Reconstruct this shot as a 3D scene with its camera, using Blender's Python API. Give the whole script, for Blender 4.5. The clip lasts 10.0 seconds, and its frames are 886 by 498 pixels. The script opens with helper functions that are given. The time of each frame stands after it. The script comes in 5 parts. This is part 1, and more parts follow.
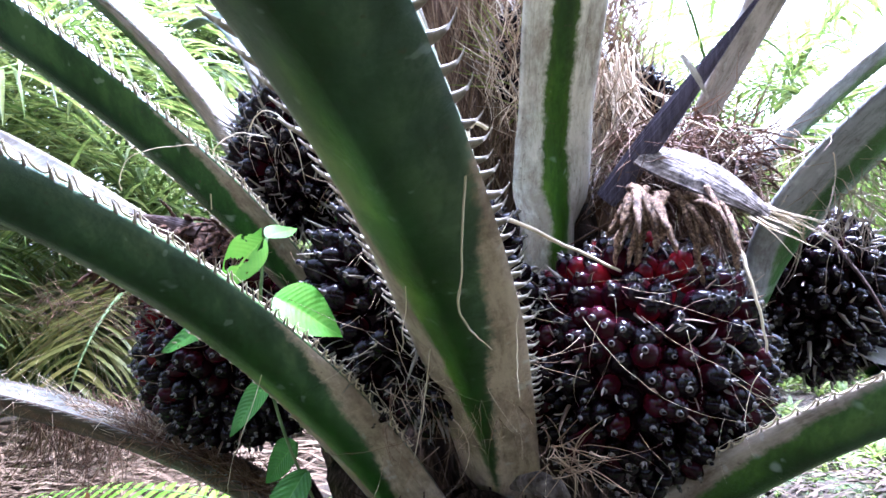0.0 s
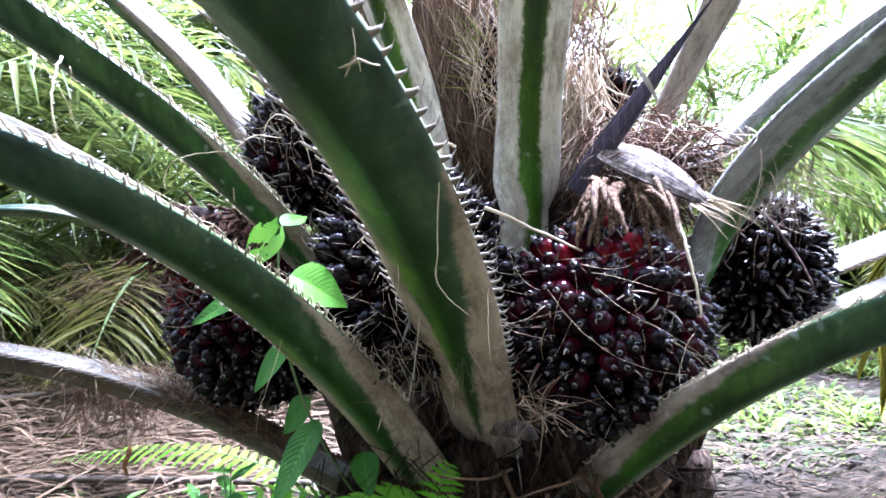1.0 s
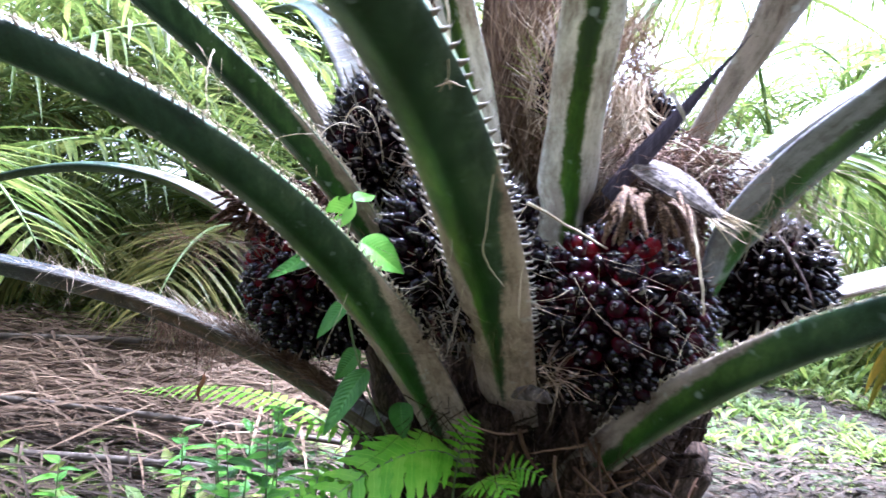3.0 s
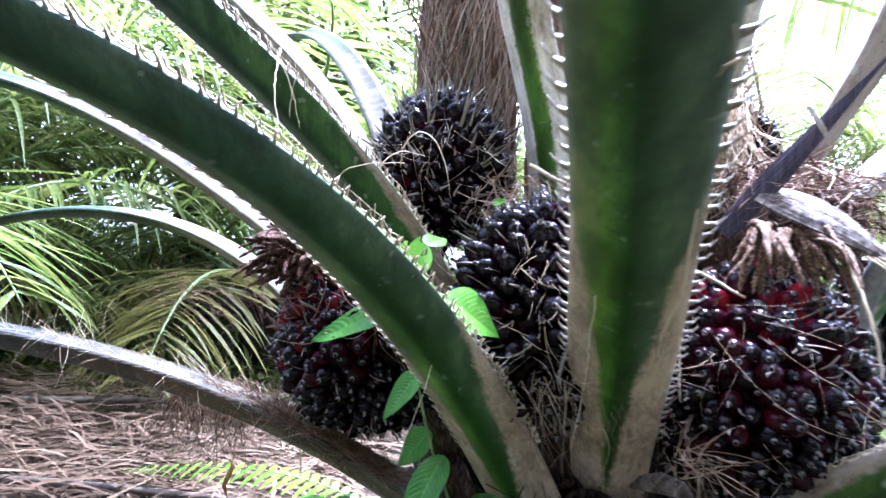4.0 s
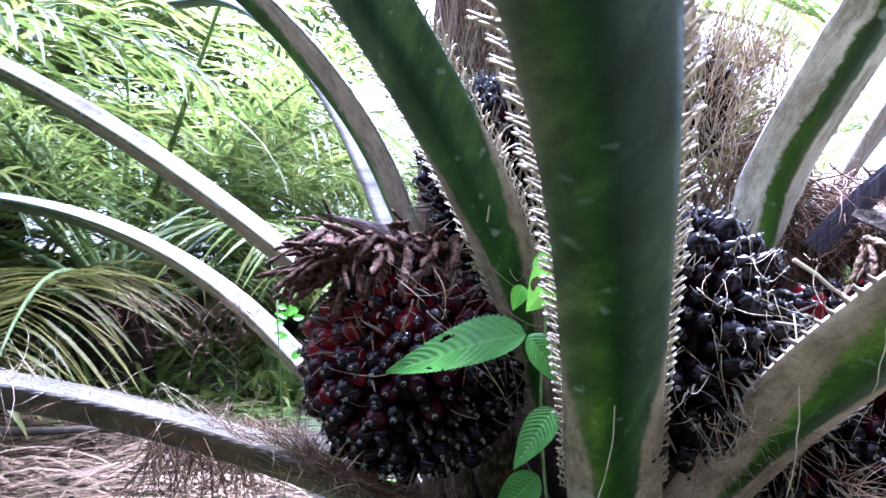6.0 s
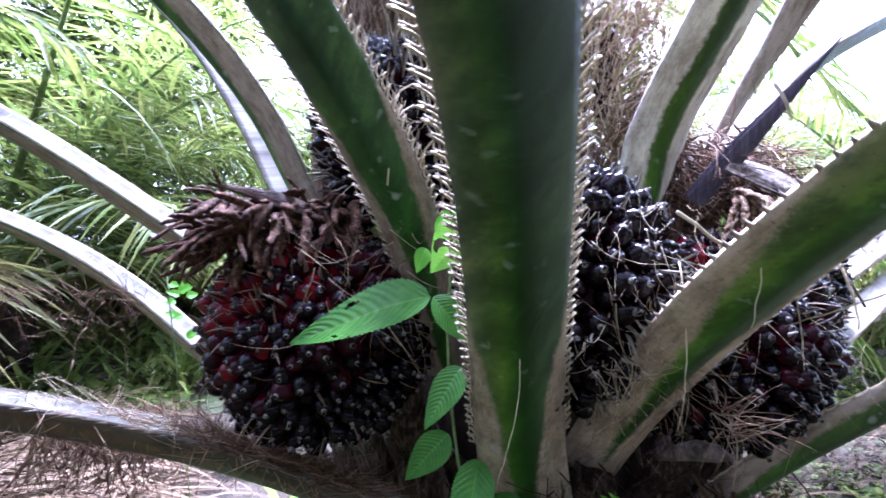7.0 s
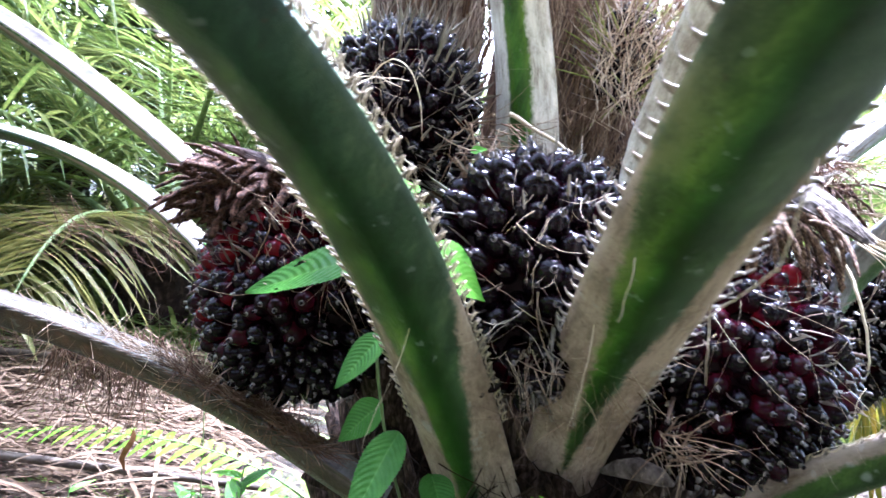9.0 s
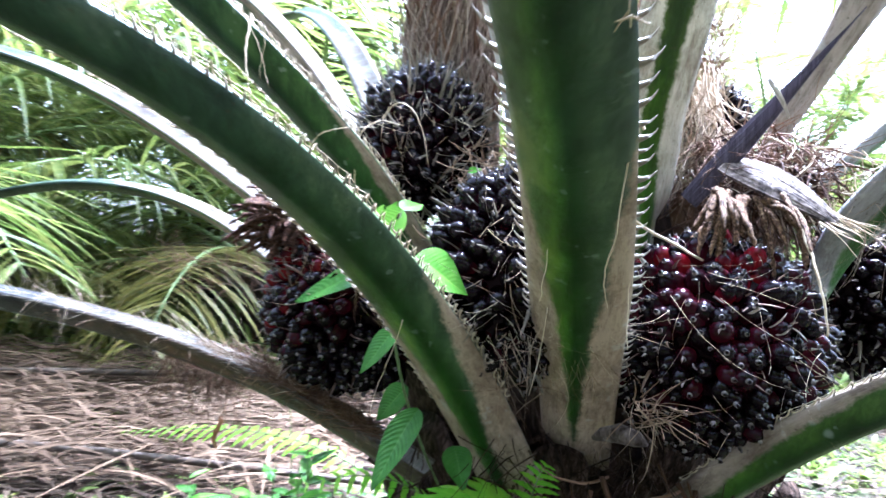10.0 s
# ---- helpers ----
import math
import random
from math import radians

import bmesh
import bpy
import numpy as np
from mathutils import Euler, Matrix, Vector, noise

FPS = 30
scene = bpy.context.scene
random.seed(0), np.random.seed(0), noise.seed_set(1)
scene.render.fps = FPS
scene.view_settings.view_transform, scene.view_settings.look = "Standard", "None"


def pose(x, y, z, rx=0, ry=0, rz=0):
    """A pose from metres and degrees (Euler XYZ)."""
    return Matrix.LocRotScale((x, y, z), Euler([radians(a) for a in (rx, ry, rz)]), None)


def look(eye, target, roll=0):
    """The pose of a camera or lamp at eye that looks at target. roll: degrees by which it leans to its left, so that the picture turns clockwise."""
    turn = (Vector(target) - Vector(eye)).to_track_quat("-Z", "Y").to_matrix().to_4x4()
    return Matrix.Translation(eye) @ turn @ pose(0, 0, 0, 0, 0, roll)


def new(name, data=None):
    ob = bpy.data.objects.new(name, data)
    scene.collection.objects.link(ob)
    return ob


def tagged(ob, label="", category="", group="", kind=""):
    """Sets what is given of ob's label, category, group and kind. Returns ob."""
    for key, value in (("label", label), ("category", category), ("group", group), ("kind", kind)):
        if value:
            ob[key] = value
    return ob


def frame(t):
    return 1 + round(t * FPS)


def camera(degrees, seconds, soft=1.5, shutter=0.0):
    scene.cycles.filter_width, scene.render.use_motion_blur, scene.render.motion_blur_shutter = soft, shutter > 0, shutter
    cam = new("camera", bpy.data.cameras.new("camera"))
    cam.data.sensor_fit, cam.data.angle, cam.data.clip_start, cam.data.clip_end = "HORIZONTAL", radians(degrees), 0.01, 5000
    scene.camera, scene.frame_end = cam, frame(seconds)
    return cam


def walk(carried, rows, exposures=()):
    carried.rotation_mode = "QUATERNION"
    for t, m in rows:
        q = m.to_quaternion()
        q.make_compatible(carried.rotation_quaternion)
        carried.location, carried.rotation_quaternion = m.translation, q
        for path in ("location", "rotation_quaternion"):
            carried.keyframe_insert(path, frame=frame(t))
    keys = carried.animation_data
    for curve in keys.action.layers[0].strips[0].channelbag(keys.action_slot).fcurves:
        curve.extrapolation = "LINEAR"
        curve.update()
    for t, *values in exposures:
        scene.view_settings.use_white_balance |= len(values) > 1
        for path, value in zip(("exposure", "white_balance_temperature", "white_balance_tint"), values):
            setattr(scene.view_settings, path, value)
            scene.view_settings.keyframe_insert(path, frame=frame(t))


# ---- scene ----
cam = camera(68.0, 10.0, shutter=0.5)
EXPOSURE = 3.9
EXPOSURES = [(t, EXPOSURE + e, kelvin, tint + 5) for t, e, kelvin, tint in (
    (0.0, 0.34, 4750, 21), (1.0, 0.24, 4870, 18), (2.0, -0.04, 4880, 18), (3.5, 0.24, 4840, 20), (4.5, 0.53, 4720, 22),
    (5.2, 0.55, 4780, 23), (6.5, 0.24, 4580, 27), (7.0, 0.12, 4750, 28), (8.0, 0.1, 4800, 27), (8.5, 0.32, 4700, 26), (9.0, 0.65, 4900, 19), (9.5, 0.68, 4800, 17), (10.0, 0.5, 4800, 14))]
PATH = [
    (0, (0.013, 0.02, 1.16), (0.0, 2.02, 1.149), -0.4),
    (0.5, (0.021, -0.025, 1.168), (0.028, 1.975, 1.158), -1.1),
    (1, (0.036, -0.159, 1.168), (0.019, 1.839, 1.097), -0.9),
    (1.5, (0.089, -0.304, 1.16), (0.039, 1.694, 1.115), 1.6),
    (2, (0.118, -0.385, 1.147), (0.055, 1.612, 1.055), 3.1),
    (2.2, (0.118, -0.415, 1.148), (0.048, 1.583, 1.068), 3.2),
    (3.5, (-0.077, -0.259, 1.138), (-0.239, 1.733, 1.065), 5.8),
    (4, (-0.179, -0.107, 1.149), (-0.274, 1.89, 1.185), 3.6),
    (4.5, (-0.254, -0.008, 1.148), (-0.221, 1.991, 1.191), 6.7),
    (5, (-0.325, 0.043, 1.149), (-0.202, 2.039, 1.206), 7.0),
    (5.2, (-0.387, 0.066, 1.141), (-0.175, 2.054, 1.192), 6.9),
    (6.3, (-0.669, 0.139, 1.142), (-0.141, 2.067, 1.211), 3.4),
    (6.5, (-0.671, 0.14, 1.14), (-0.064, 2.045, 1.184), 3.2),
    (7, (-0.637, 0.14, 1.132), (0.103, 1.998, 1.126), 1.6),
    (7.5, (-0.624, 0.141, 1.139), (0.168, 1.977, 1.155), 0.4),
    (8, (-0.593, 0.144, 1.142), (0.177, 1.989, 1.163), 0.5),
    (8.5, (-0.47, 0.112, 1.139), (0.123, 2.022, 1.172), 3.5),
    (9, (-0.311, 0.05, 1.106), (-0.056, 2.034, 1.086), 8.3),
    (9.5, (-0.207, -0.025, 1.114), (-0.077, 1.971, 1.093), 5.1),
    (10, (-0.12, -0.165, 1.115), (-0.226, 1.832, 1.103), 4.0),
]
walk(cam, [(t, look(eye, target, roll)) for t, eye, target, roll in PATH], EXPOSURES)

# ---- world and sun ----
world = bpy.data.worlds.new("overcast_sky")
scene.world = world
world.use_nodes = True
wn = world.node_tree
wbg = wn.nodes["Background"]
sky = wn.nodes.new("ShaderNodeTexSky")
sky.sky_type = "NISHITA"
sky.sun_disc = False
sky.sun_elevation = radians(58)
sky.sun_rotation = radians(25)
sky.dust_density = 4.0
veil = wn.nodes.new("ShaderNodeHueSaturation")
veil.inputs["Saturation"].default_value = 0.22
wn.links.new(sky.outputs[0], veil.inputs["Color"])
wn.links.new(veil.outputs[0], wbg.inputs["Color"])
wbg.inputs["Strength"].default_value = 0.12

sun = new("sun", bpy.data.lights.new("sun", "SUN"))
sun.data.energy = 4.5
sun.data.angle = radians(25)
sun.data.color = (1.0, 0.98, 0.95)
sun.matrix_world = look((1.6, 5.6, 11.0), (0, 1.2, 1.0))


# ---- materials ----
class Nodes:
    """A small helper that builds a principled material node by node."""

    def __init__(self, name, rough=0.6, spec=0.5, metal=0.0):
        self.mat = bpy.data.materials.new(name)
        self.mat.use_nodes = True
        self.t = self.mat.node_tree
        self.b = self.t.nodes["Principled BSDF"]
        self.b.inputs["Roughness"].default_value = rough
        self.b.inputs["Specular IOR Level"].default_value = spec
        self.b.inputs["Metallic"].default_value = metal

    def put(self, kind, **inputs):
        n = self.t.nodes.new(kind)
        for k, v in inputs.items():
            key = k.replace("_", " ")
            if hasattr(v, "is_output"):
                self.t.links.new(v, n.inputs[key])
            else:
                n.inputs[key].default_value = v
        return n

    def link(self, a, b):
        self.t.links.new(a, b)

    def noise(self, scale, detail=6, rough=0.6, vector=None, stretch=None):
        n = self.put("ShaderNodeTexNoise", Scale=scale, Detail=detail, Roughness=rough)
        if vector is None:
            vector = self.put("ShaderNodeTexCoord").outputs["Object"]
        if stretch:
            m = self.t.nodes.new("ShaderNodeMapping")
            m.inputs["Scale"].default_value = stretch
            self.link(vector, m.inputs["Vector"])
            vector = m.outputs[0]
        self.link(vector, n.inputs["Vector"])
        return n.outputs["Fac"]

    def ramp(self, fac, stops):
        r = self.t.nodes.new("ShaderNodeValToRGB")
        e = r.color_ramp.elements
        while len(e) < len(stops):
            e.new(0.5)
        for el, (p, c) in zip(e, stops):
            el.position = p
            el.color = (*c, 1.0) if len(c) == 3 else c
        self.link(fac, r.inputs["Fac"])
        return r.outputs["Color"]

    def mix(self, fac, a, b, mode="MIX"):
        m = self.t.nodes.new("ShaderNodeMix")
        m.data_type = "RGBA"
        m.blend_type = mode
        ins = [i for i in m.inputs if i.enabled]
        for sock, v in zip(ins, (fac, a, b)):
            if hasattr(v, "is_output"):
                self.link(v, sock)
            elif isinstance(v, tuple):
                sock.default_value = (*v, 1.0)
            else:
                sock.default_value = v
        return [o for o in m.outputs if o.enabled][0]

    def maths(self, op, a, b=0.5, clamp=False):
        m = self.t.nodes.new("ShaderNodeMath")
        m.operation = op
        m.use_clamp = clamp
        for sock, v in zip(m.inputs, (a, b)):
            if hasattr(v, "is_output"):
                self.link(v, sock)
            else:
                sock.default_value = v
        return m.outputs[0]

    def color(self, c):
        if isinstance(c, tuple):
            self.b.inputs["Base Color"].default_value = (*c, 1.0)
        else:
            self.link(c, self.b.inputs["Base Color"])

    def bump(self, height, strength=0.3, distance=0.004):
        n = self.put("ShaderNodeBump", Strength=strength, Distance=distance)
        self.link(height, n.inputs["Height"])
        self.link(n.outputs[0], self.b.inputs["Normal"])

    def rough(self, r):
        self.link(r, self.b.inputs["Roughness"])

    def random(self):
        return self.t.nodes.new("ShaderNodeObjectInfo").outputs["Random"]

    def island(self):
        return self.t.nodes.new("ShaderNodeNewGeometry").outputs["Random Per Island"]

    def uv(self):
        sep = self.t.nodes.new("ShaderNodeSeparateXYZ")
        self.link(self.t.nodes.new("ShaderNodeTexCoord").outputs["UV"], sep.inputs[0])
        return sep.outputs[0], sep.outputs[1]

    def translucent(self, amount, color):
        """Lets light pass through thin leaves."""
        tr = self.t.nodes.new("ShaderNodeBsdfTranslucent")
        if isinstance(color, tuple):
            tr.inputs["Color"].default_value = (*color, 1.0)
        else:
            self.link(color, tr.inputs["Color"])
        mx = self.t.nodes.new("ShaderNodeMixShader")
        mx.inputs[0].default_value = amount
        self.link(self.b.outputs[0], mx.inputs[1])
        self.link(tr.outputs[0], mx.inputs[2])
        self.link(mx.outputs[0], self.t.nodes["Material Output"].inputs["Surface"])


def petiole_material(name, scurf_from, scurf_gain, green, scurf, top=1.0, yellow=0.85, flank_light=0.0):
    """Clean green along the keel, grey-brown scurf towards both edges and the base.
    scurf_from: half-width of the green band at the base; scurf_gain: how much it widens in a metre."""
    n = Nodes(name, 0.42, 0.16)
    u, v = n.uv()
    across = n.maths("ABSOLUTE", u, 0)
    wob = n.noise(9, 5, 0.7)
    fine = n.noise(90, 8, 0.8)
    band = n.maths("ADD", n.maths("MULTIPLY", n.maths("MULTIPLY", v, v), scurf_gain), n.maths("ADD", n.maths("MULTIPLY", v, scurf_gain * 0.45), scurf_from))
    edge = n.maths("SUBTRACT", across, band)
    edge = n.maths("ADD", edge, n.maths("MULTIPLY", n.maths("SUBTRACT", wob, 0.5), 0.5))
    edge = n.maths("ADD", edge, n.maths("MULTIPLY", n.maths("SUBTRACT", fine, 0.5), 0.35))
    mask = n.maths("MULTIPLY", edge, 8.0, True)
    leaf = n.mix(n.ramp(n.noise(7, 5), [(0.35, (0, 0, 0)), (0.65, (1, 1, 1))]), (green[0] * 1.5, green[1] * 1.15, green[2] * 1.2), (green[0] * 0.45, green[1] * 0.5, green[2] * 0.6))
    vivid = n.maths("SUBTRACT", 1.0, n.maths("MULTIPLY", n.maths("ABSOLUTE", v, 0), 1.9), True)
    leaf = n.mix(n.maths("MULTIPLY", vivid, 0.8), leaf, (green[0] * 1.5, green[1] * 2.0, green[2] * 0.9))
    # Yellow-green facets and dark keel: light and shade on them are put into colour.
    olive = n.maths("MULTIPLY", n.maths("SUBTRACT", across, 0.12), 2.2, True)
    leaf = n.mix(n.maths("MULTIPLY", olive, yellow), leaf, (green[0] * 4.2, green[1] * 2.6, green[2] * 3.2))
    keel = n.maths("MULTIPLY", n.maths("MULTIPLY", n.maths("SUBTRACT", 0.3, across), 6.0, True), n.maths("MULTIPLY", n.maths("SUBTRACT", v, 0.25), 3.5, True))
    leaf = n.mix(n.maths("MULTIPLY", keel, 0.8), leaf, (green[0] * 0.25, green[1] * 0.32, green[2] * 0.9))
    # Blue-grey tint higher up the stalk: bright haze painted into its colour.
    haze_tint = n.maths("MULTIPLY", n.maths("MULTIPLY", n.maths("SUBTRACT", v, 0.55), 2.4, True), 0.85)
    leaf = n.mix(haze_tint, leaf, (0.02, 0.033, 0.036))
    # One flank bright, the other dark: how light falls is painted across the stalk.
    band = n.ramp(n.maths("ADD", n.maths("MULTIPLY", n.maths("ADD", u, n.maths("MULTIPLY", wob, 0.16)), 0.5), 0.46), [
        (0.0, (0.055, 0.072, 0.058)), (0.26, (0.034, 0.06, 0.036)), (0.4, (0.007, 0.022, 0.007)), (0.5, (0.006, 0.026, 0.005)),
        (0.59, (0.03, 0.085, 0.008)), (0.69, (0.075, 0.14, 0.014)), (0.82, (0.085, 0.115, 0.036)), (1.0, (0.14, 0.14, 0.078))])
    leaf = n.mix(n.maths("MULTIPLY", n.maths("SUBTRACT", 1.0, n.maths("MULTIPLY", haze_tint, 0.4)), flank_light), leaf, band)
    cloud = n.noise(14, 7, 0.75, stretch=(1.4, 0.5, 0.5))
    leaf = n.mix(1.0, leaf, n.ramp(cloud, [(0.38, (0.45, 0.45, 0.5)), (0.5, (0.95, 0.95, 0.95)), (0.62, (2.1, 1.8, 1.6))]), "MULTIPLY")
    streak = n.noise(30, 4, 0.6, stretch=(1, 1, 0.15))
    leaf = n.mix(n.maths("MULTIPLY", streak, 0.35), leaf, (green[0] * 1.9, green[1] * 1.6, green[2] * 1.5))
    flat = n.t.nodes.new("ShaderNodeCombineXYZ")
    n.link(n.maths("MULTIPLY", u, 0.07), flat.inputs[0])
    n.link(v, flat.inputs[1])
    n.link(n.random(), flat.inputs[2])
    along = flat.outputs[0]
    skin = n.ramp(n.maths("ADD", n.maths("MULTIPLY", n.noise(85, 8, 0.8, along, (1, 0.13, 1)), 0.62), n.maths("MULTIPLY", n.noise(22, 8, 0.75, along, (1, 0.4, 1)), 0.38)), [(0.36, (scurf[0] * 0.34, scurf[1] * 0.3, scurf[2] * 0.26)), (0.49, scurf), (0.66, (scurf[0] * 1.35, scurf[1] * 1.35, scurf[2] * 1.35))])
    hollow = n.maths("GREATER_THAN", across, 1.2)
    skin = n.mix(hollow, skin, n.ramp(n.noise(40, 10, 0.85, along, (1, 0.25, 1)), [(0.33, (0.04 * top, 0.034 * top, 0.025 * top)), (0.5, (0.15 * top, 0.14 * top, 0.112 * top)), (0.66, (0.29 * top, 0.275 * top, 0.225 * top))]))
    stain = n.ramp(n.noise(11, 9, 0.8, along, (1, 0.5, 1)), [(0.46, (0, 0, 0)), (0.62, (1, 1, 1))])
    skin = n.mix(n.maths("MULTIPLY", stain, 0.7), skin, (scurf[0] * 0.3, scurf[1] * 0.24, scurf[2] * 0.2))
    dots = n.ramp(n.noise(130, 3, 0.5), [(0.66, (0, 0, 0)), (0.72, (1, 1, 1))])
    col = n.mix(mask, leaf, skin)
    col = n.mix(n.maths("MULTIPLY", dots, 0.55), col, (0.05, 0.035, 0.02))
    spot = n.ramp(n.noise(22, 2, 0.4), [(0.68, (0, 0, 0)), (0.74, (1, 1, 1))])
    col = n.mix(n.maths("MULTIPLY", spot, 0.3), col, (0.42, 0.45, 0.4))
    scratch = n.ramp(n.noise(55, 2, 0.4, stretch=(1, 1, 0.35)), [(0.7, (0, 0, 0)), (0.73, (1, 1, 1))])
    col = n.mix(n.maths("MULTIPLY", scratch, 0.18), col, (0.4, 0.42, 0.38))
    n.color(col)
    n.rough(n.maths("ADD", n.maths("MULTIPLY", mask, 0.35), 0.36))
    n.bump(n.maths("ADD", n.maths("MULTIPLY", fine, 1.0), n.maths("MULTIPLY", streak, 0.6)), 0.55, 0.003)
    return n.mat


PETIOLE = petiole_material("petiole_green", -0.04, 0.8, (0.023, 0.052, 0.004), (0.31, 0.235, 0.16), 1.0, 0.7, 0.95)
PETIOLE_CLEAN = petiole_material("petiole_clean", 0.24, 1.5, (0.015, 0.044, 0.009), (0.25, 0.2, 0.15), 1.0, 0.3)
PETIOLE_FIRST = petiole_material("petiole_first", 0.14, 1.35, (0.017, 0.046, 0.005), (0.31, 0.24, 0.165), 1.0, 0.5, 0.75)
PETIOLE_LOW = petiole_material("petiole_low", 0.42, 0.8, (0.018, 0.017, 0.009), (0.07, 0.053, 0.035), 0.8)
PETIOLE_PALE = petiole_material("petiole_pale", 0.27, 0.1, (0.02, 0.046, 0.004), (0.47, 0.43, 0.35), 0.8)
PETIOLE_GREY = petiole_material("petiole_grey", 0.3, 0.3, (0.018, 0.05, 0.01), (0.2, 0.195, 0.19))
PETIOLE_DULL = petiole_material("petiole_dull", -0.8, 0.1, (0.03, 0.05, 0.02), (0.24, 0.205, 0.17), 0.8, 0.5)
PETIOLE_SIDE = petiole_material("petiole_side", 0.2, 0.9, (0.016, 0.045, 0.006), (0.22, 0.175, 0.13), 0.8, 0.5)


def simple(name, stops, scale=20, rough=0.6, bump=0.3, stretch=None, spec=0.1, island=False, dist=0.003, glow=0.0):
    """A material with colours along a noise, some of it from piece to piece."""
    n = Nodes(name, rough, spec)
    f = n.noise(scale, 7, 0.65, stretch=stretch)
    if island:
        f = n.maths("ADD", n.maths("MULTIPLY", f, 0.6), n.maths("MULTIPLY", n.island(), 0.45))
    col = n.ramp(f, stops)
    n.color(col)
    if glow:
        n.translucent(glow, col)
    n.bump(n.noise(scale * 3, 5, 0.7, stretch=stretch), bump, dist)
    return n.mat


def fruit_material(name, low, high, blush, flesh=(0.075, 0.003, 0.004)):
    """Palm fruit: red towards its root, purple-black and waxy towards its tip."""
    n = Nodes(name, 0.2, 0.1)
    tc = n.t.nodes.new("ShaderNodeTexCoord")
    sep = n.t.nodes.new("ShaderNodeSeparateXYZ")
    n.link(tc.outputs["Object"], sep.inputs[0])
    h = n.maths("MULTIPLY", sep.outputs[2], 1 / 0.045)
    h = n.maths("ADD", h, n.maths("MULTIPLY", n.maths("SUBTRACT", n.random(), 0.5), blush))
    h = n.maths("ADD", h, n.maths("MULTIPLY", n.maths("SUBTRACT", n.noise(60, 4), 0.5), 0.5))
    col = n.ramp(h, [(low, flesh), ((low + high) / 2, (0.024, 0.0016, 0.005)), (high, (0.0034, 0.0013, 0.0022))])
    dust = n.ramp(n.noise(140, 6, 0.7), [(0.55, (0, 0, 0)), (0.8, (1, 1, 1))])
    col = n.mix(n.maths("MULTIPLY", dust, 0.015), col, (0.25, 0.21, 0.22))
    n.color(col)
    n.rough(n.maths("ADD", n.maths("MULTIPLY", n.noise(50, 4), 0.14), 0.07))
    n.bump(n.noise(90, 3), 0.12, 0.001)
    return n.mat


FRUIT_DARK = fruit_material("fruit_black", -0.1, 0.55, 0.4, (0.05, 0.003, 0.006))
FRUIT_MIXED = fruit_material("fruit_purple", 0.15, 1.0, 0.5, (0.05, 0.003, 0.006))
FRUIT_RED = fruit_material("fruit_red", 0.6, 1.2, 0.5, (0.1, 0.003, 0.005))
STIGMA = simple("fruit_stigma", [(0.35, (0.008, 0.005, 0.005)), (0.65, (0.17, 0.145, 0.125))], 120, 0.25, 0.2, spec=0.3)
# Near-black core: the shade in the gaps between fruits is put into its colour.
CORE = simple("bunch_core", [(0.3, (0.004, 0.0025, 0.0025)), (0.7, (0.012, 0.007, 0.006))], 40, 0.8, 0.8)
BRACT = simple("bract_dry", [(0.2, (0.14, 0.11, 0.09)), (0.55, (0.34, 0.29, 0.24)), (0.85, (0.55, 0.5, 0.42))], 30, 0.6, 0.3, (1, 1, 0.2))
BRACT_DARK = simple("bract_dark", [(0.2, (0.055, 0.047, 0.037)), (0.6, (0.2, 0.17, 0.122)), (0.85, (0.33, 0.3, 0.2))], 30, 0.6, 0.3, (1, 1, 0.2))
BRACT_BROWN = simple("bract_brown", [(0.2, (0.04, 0.024, 0.018)), (0.55, (0.14, 0.09, 0.065)), (0.85, (0.34, 0.27, 0.21))], 30, 0.6, 0.3, (1, 1, 0.2))
SPINE = simple("spine_horn", [(0.25, (0.09, 0.07, 0.05)), (0.6, (0.26, 0.225, 0.17)), (0.9, (0.45, 0.41, 0.34))], 60, 0.4, 0.2, glow=0.4)
SPINE_DARK = simple("spine_dark", [(0.3, (0.03, 0.025, 0.02)), (0.7, (0.14, 0.12, 0.08))], 60, 0.45, 0.2)
FIBRE = simple("fibre_brown", [(0.15, (0.07, 0.042, 0.03)), (0.5, (0.24, 0.18, 0.128)), (0.9, (0.46, 0.375, 0.285))], 25, 0.75, 0.2, island=True)
FIBRE_DARK = simple("fibre_dark", [(0.15, (0.02, 0.01, 0.006)), (0.5, (0.085, 0.045, 0.025)), (0.9, (0.23, 0.14, 0.085))], 25, 0.8, 0.2, island=True)
FIBRE_BROWN = simple("fibre_mid", [(0.15, (0.05, 0.025, 0.012)), (0.5, (0.15, 0.095, 0.054)), (0.9, (0.33, 0.245, 0.16))], 25, 0.8, 0.2, island=True)
FIBRE_TAN = simple("fibre_tan", [(0.15, (0.22, 0.15, 0.09)), (0.5, (0.42, 0.32, 0.21)), (0.9, (0.62, 0.53, 0.4))], 25, 0.7, 0.2, island=True)
STRAW = simple("straw_pale", [(0.15, (0.2, 0.145, 0.08)), (0.5, (0.38, 0.3, 0.185)), (0.9, (0.6, 0.52, 0.38))], 25, 0.6, 0.15, island=True)
SPIKE_TAN = simple("spikelet_tan", [(0.36, (0.018, 0.009, 0.005)), (0.5, (0.11, 0.06, 0.03)), (0.62, (0.27, 0.17, 0.095))], 170, 0.75, 1.0, dist=0.006)
SPIKE_BROWN = simple("spikelet_brown", [(0.36, (0.008, 0.0035, 0.002)), (0.5, (0.052, 0.023, 0.012)), (0.66, (0.15, 0.078, 0.046))], 120, 0.75, 0.9, dist=0.005)
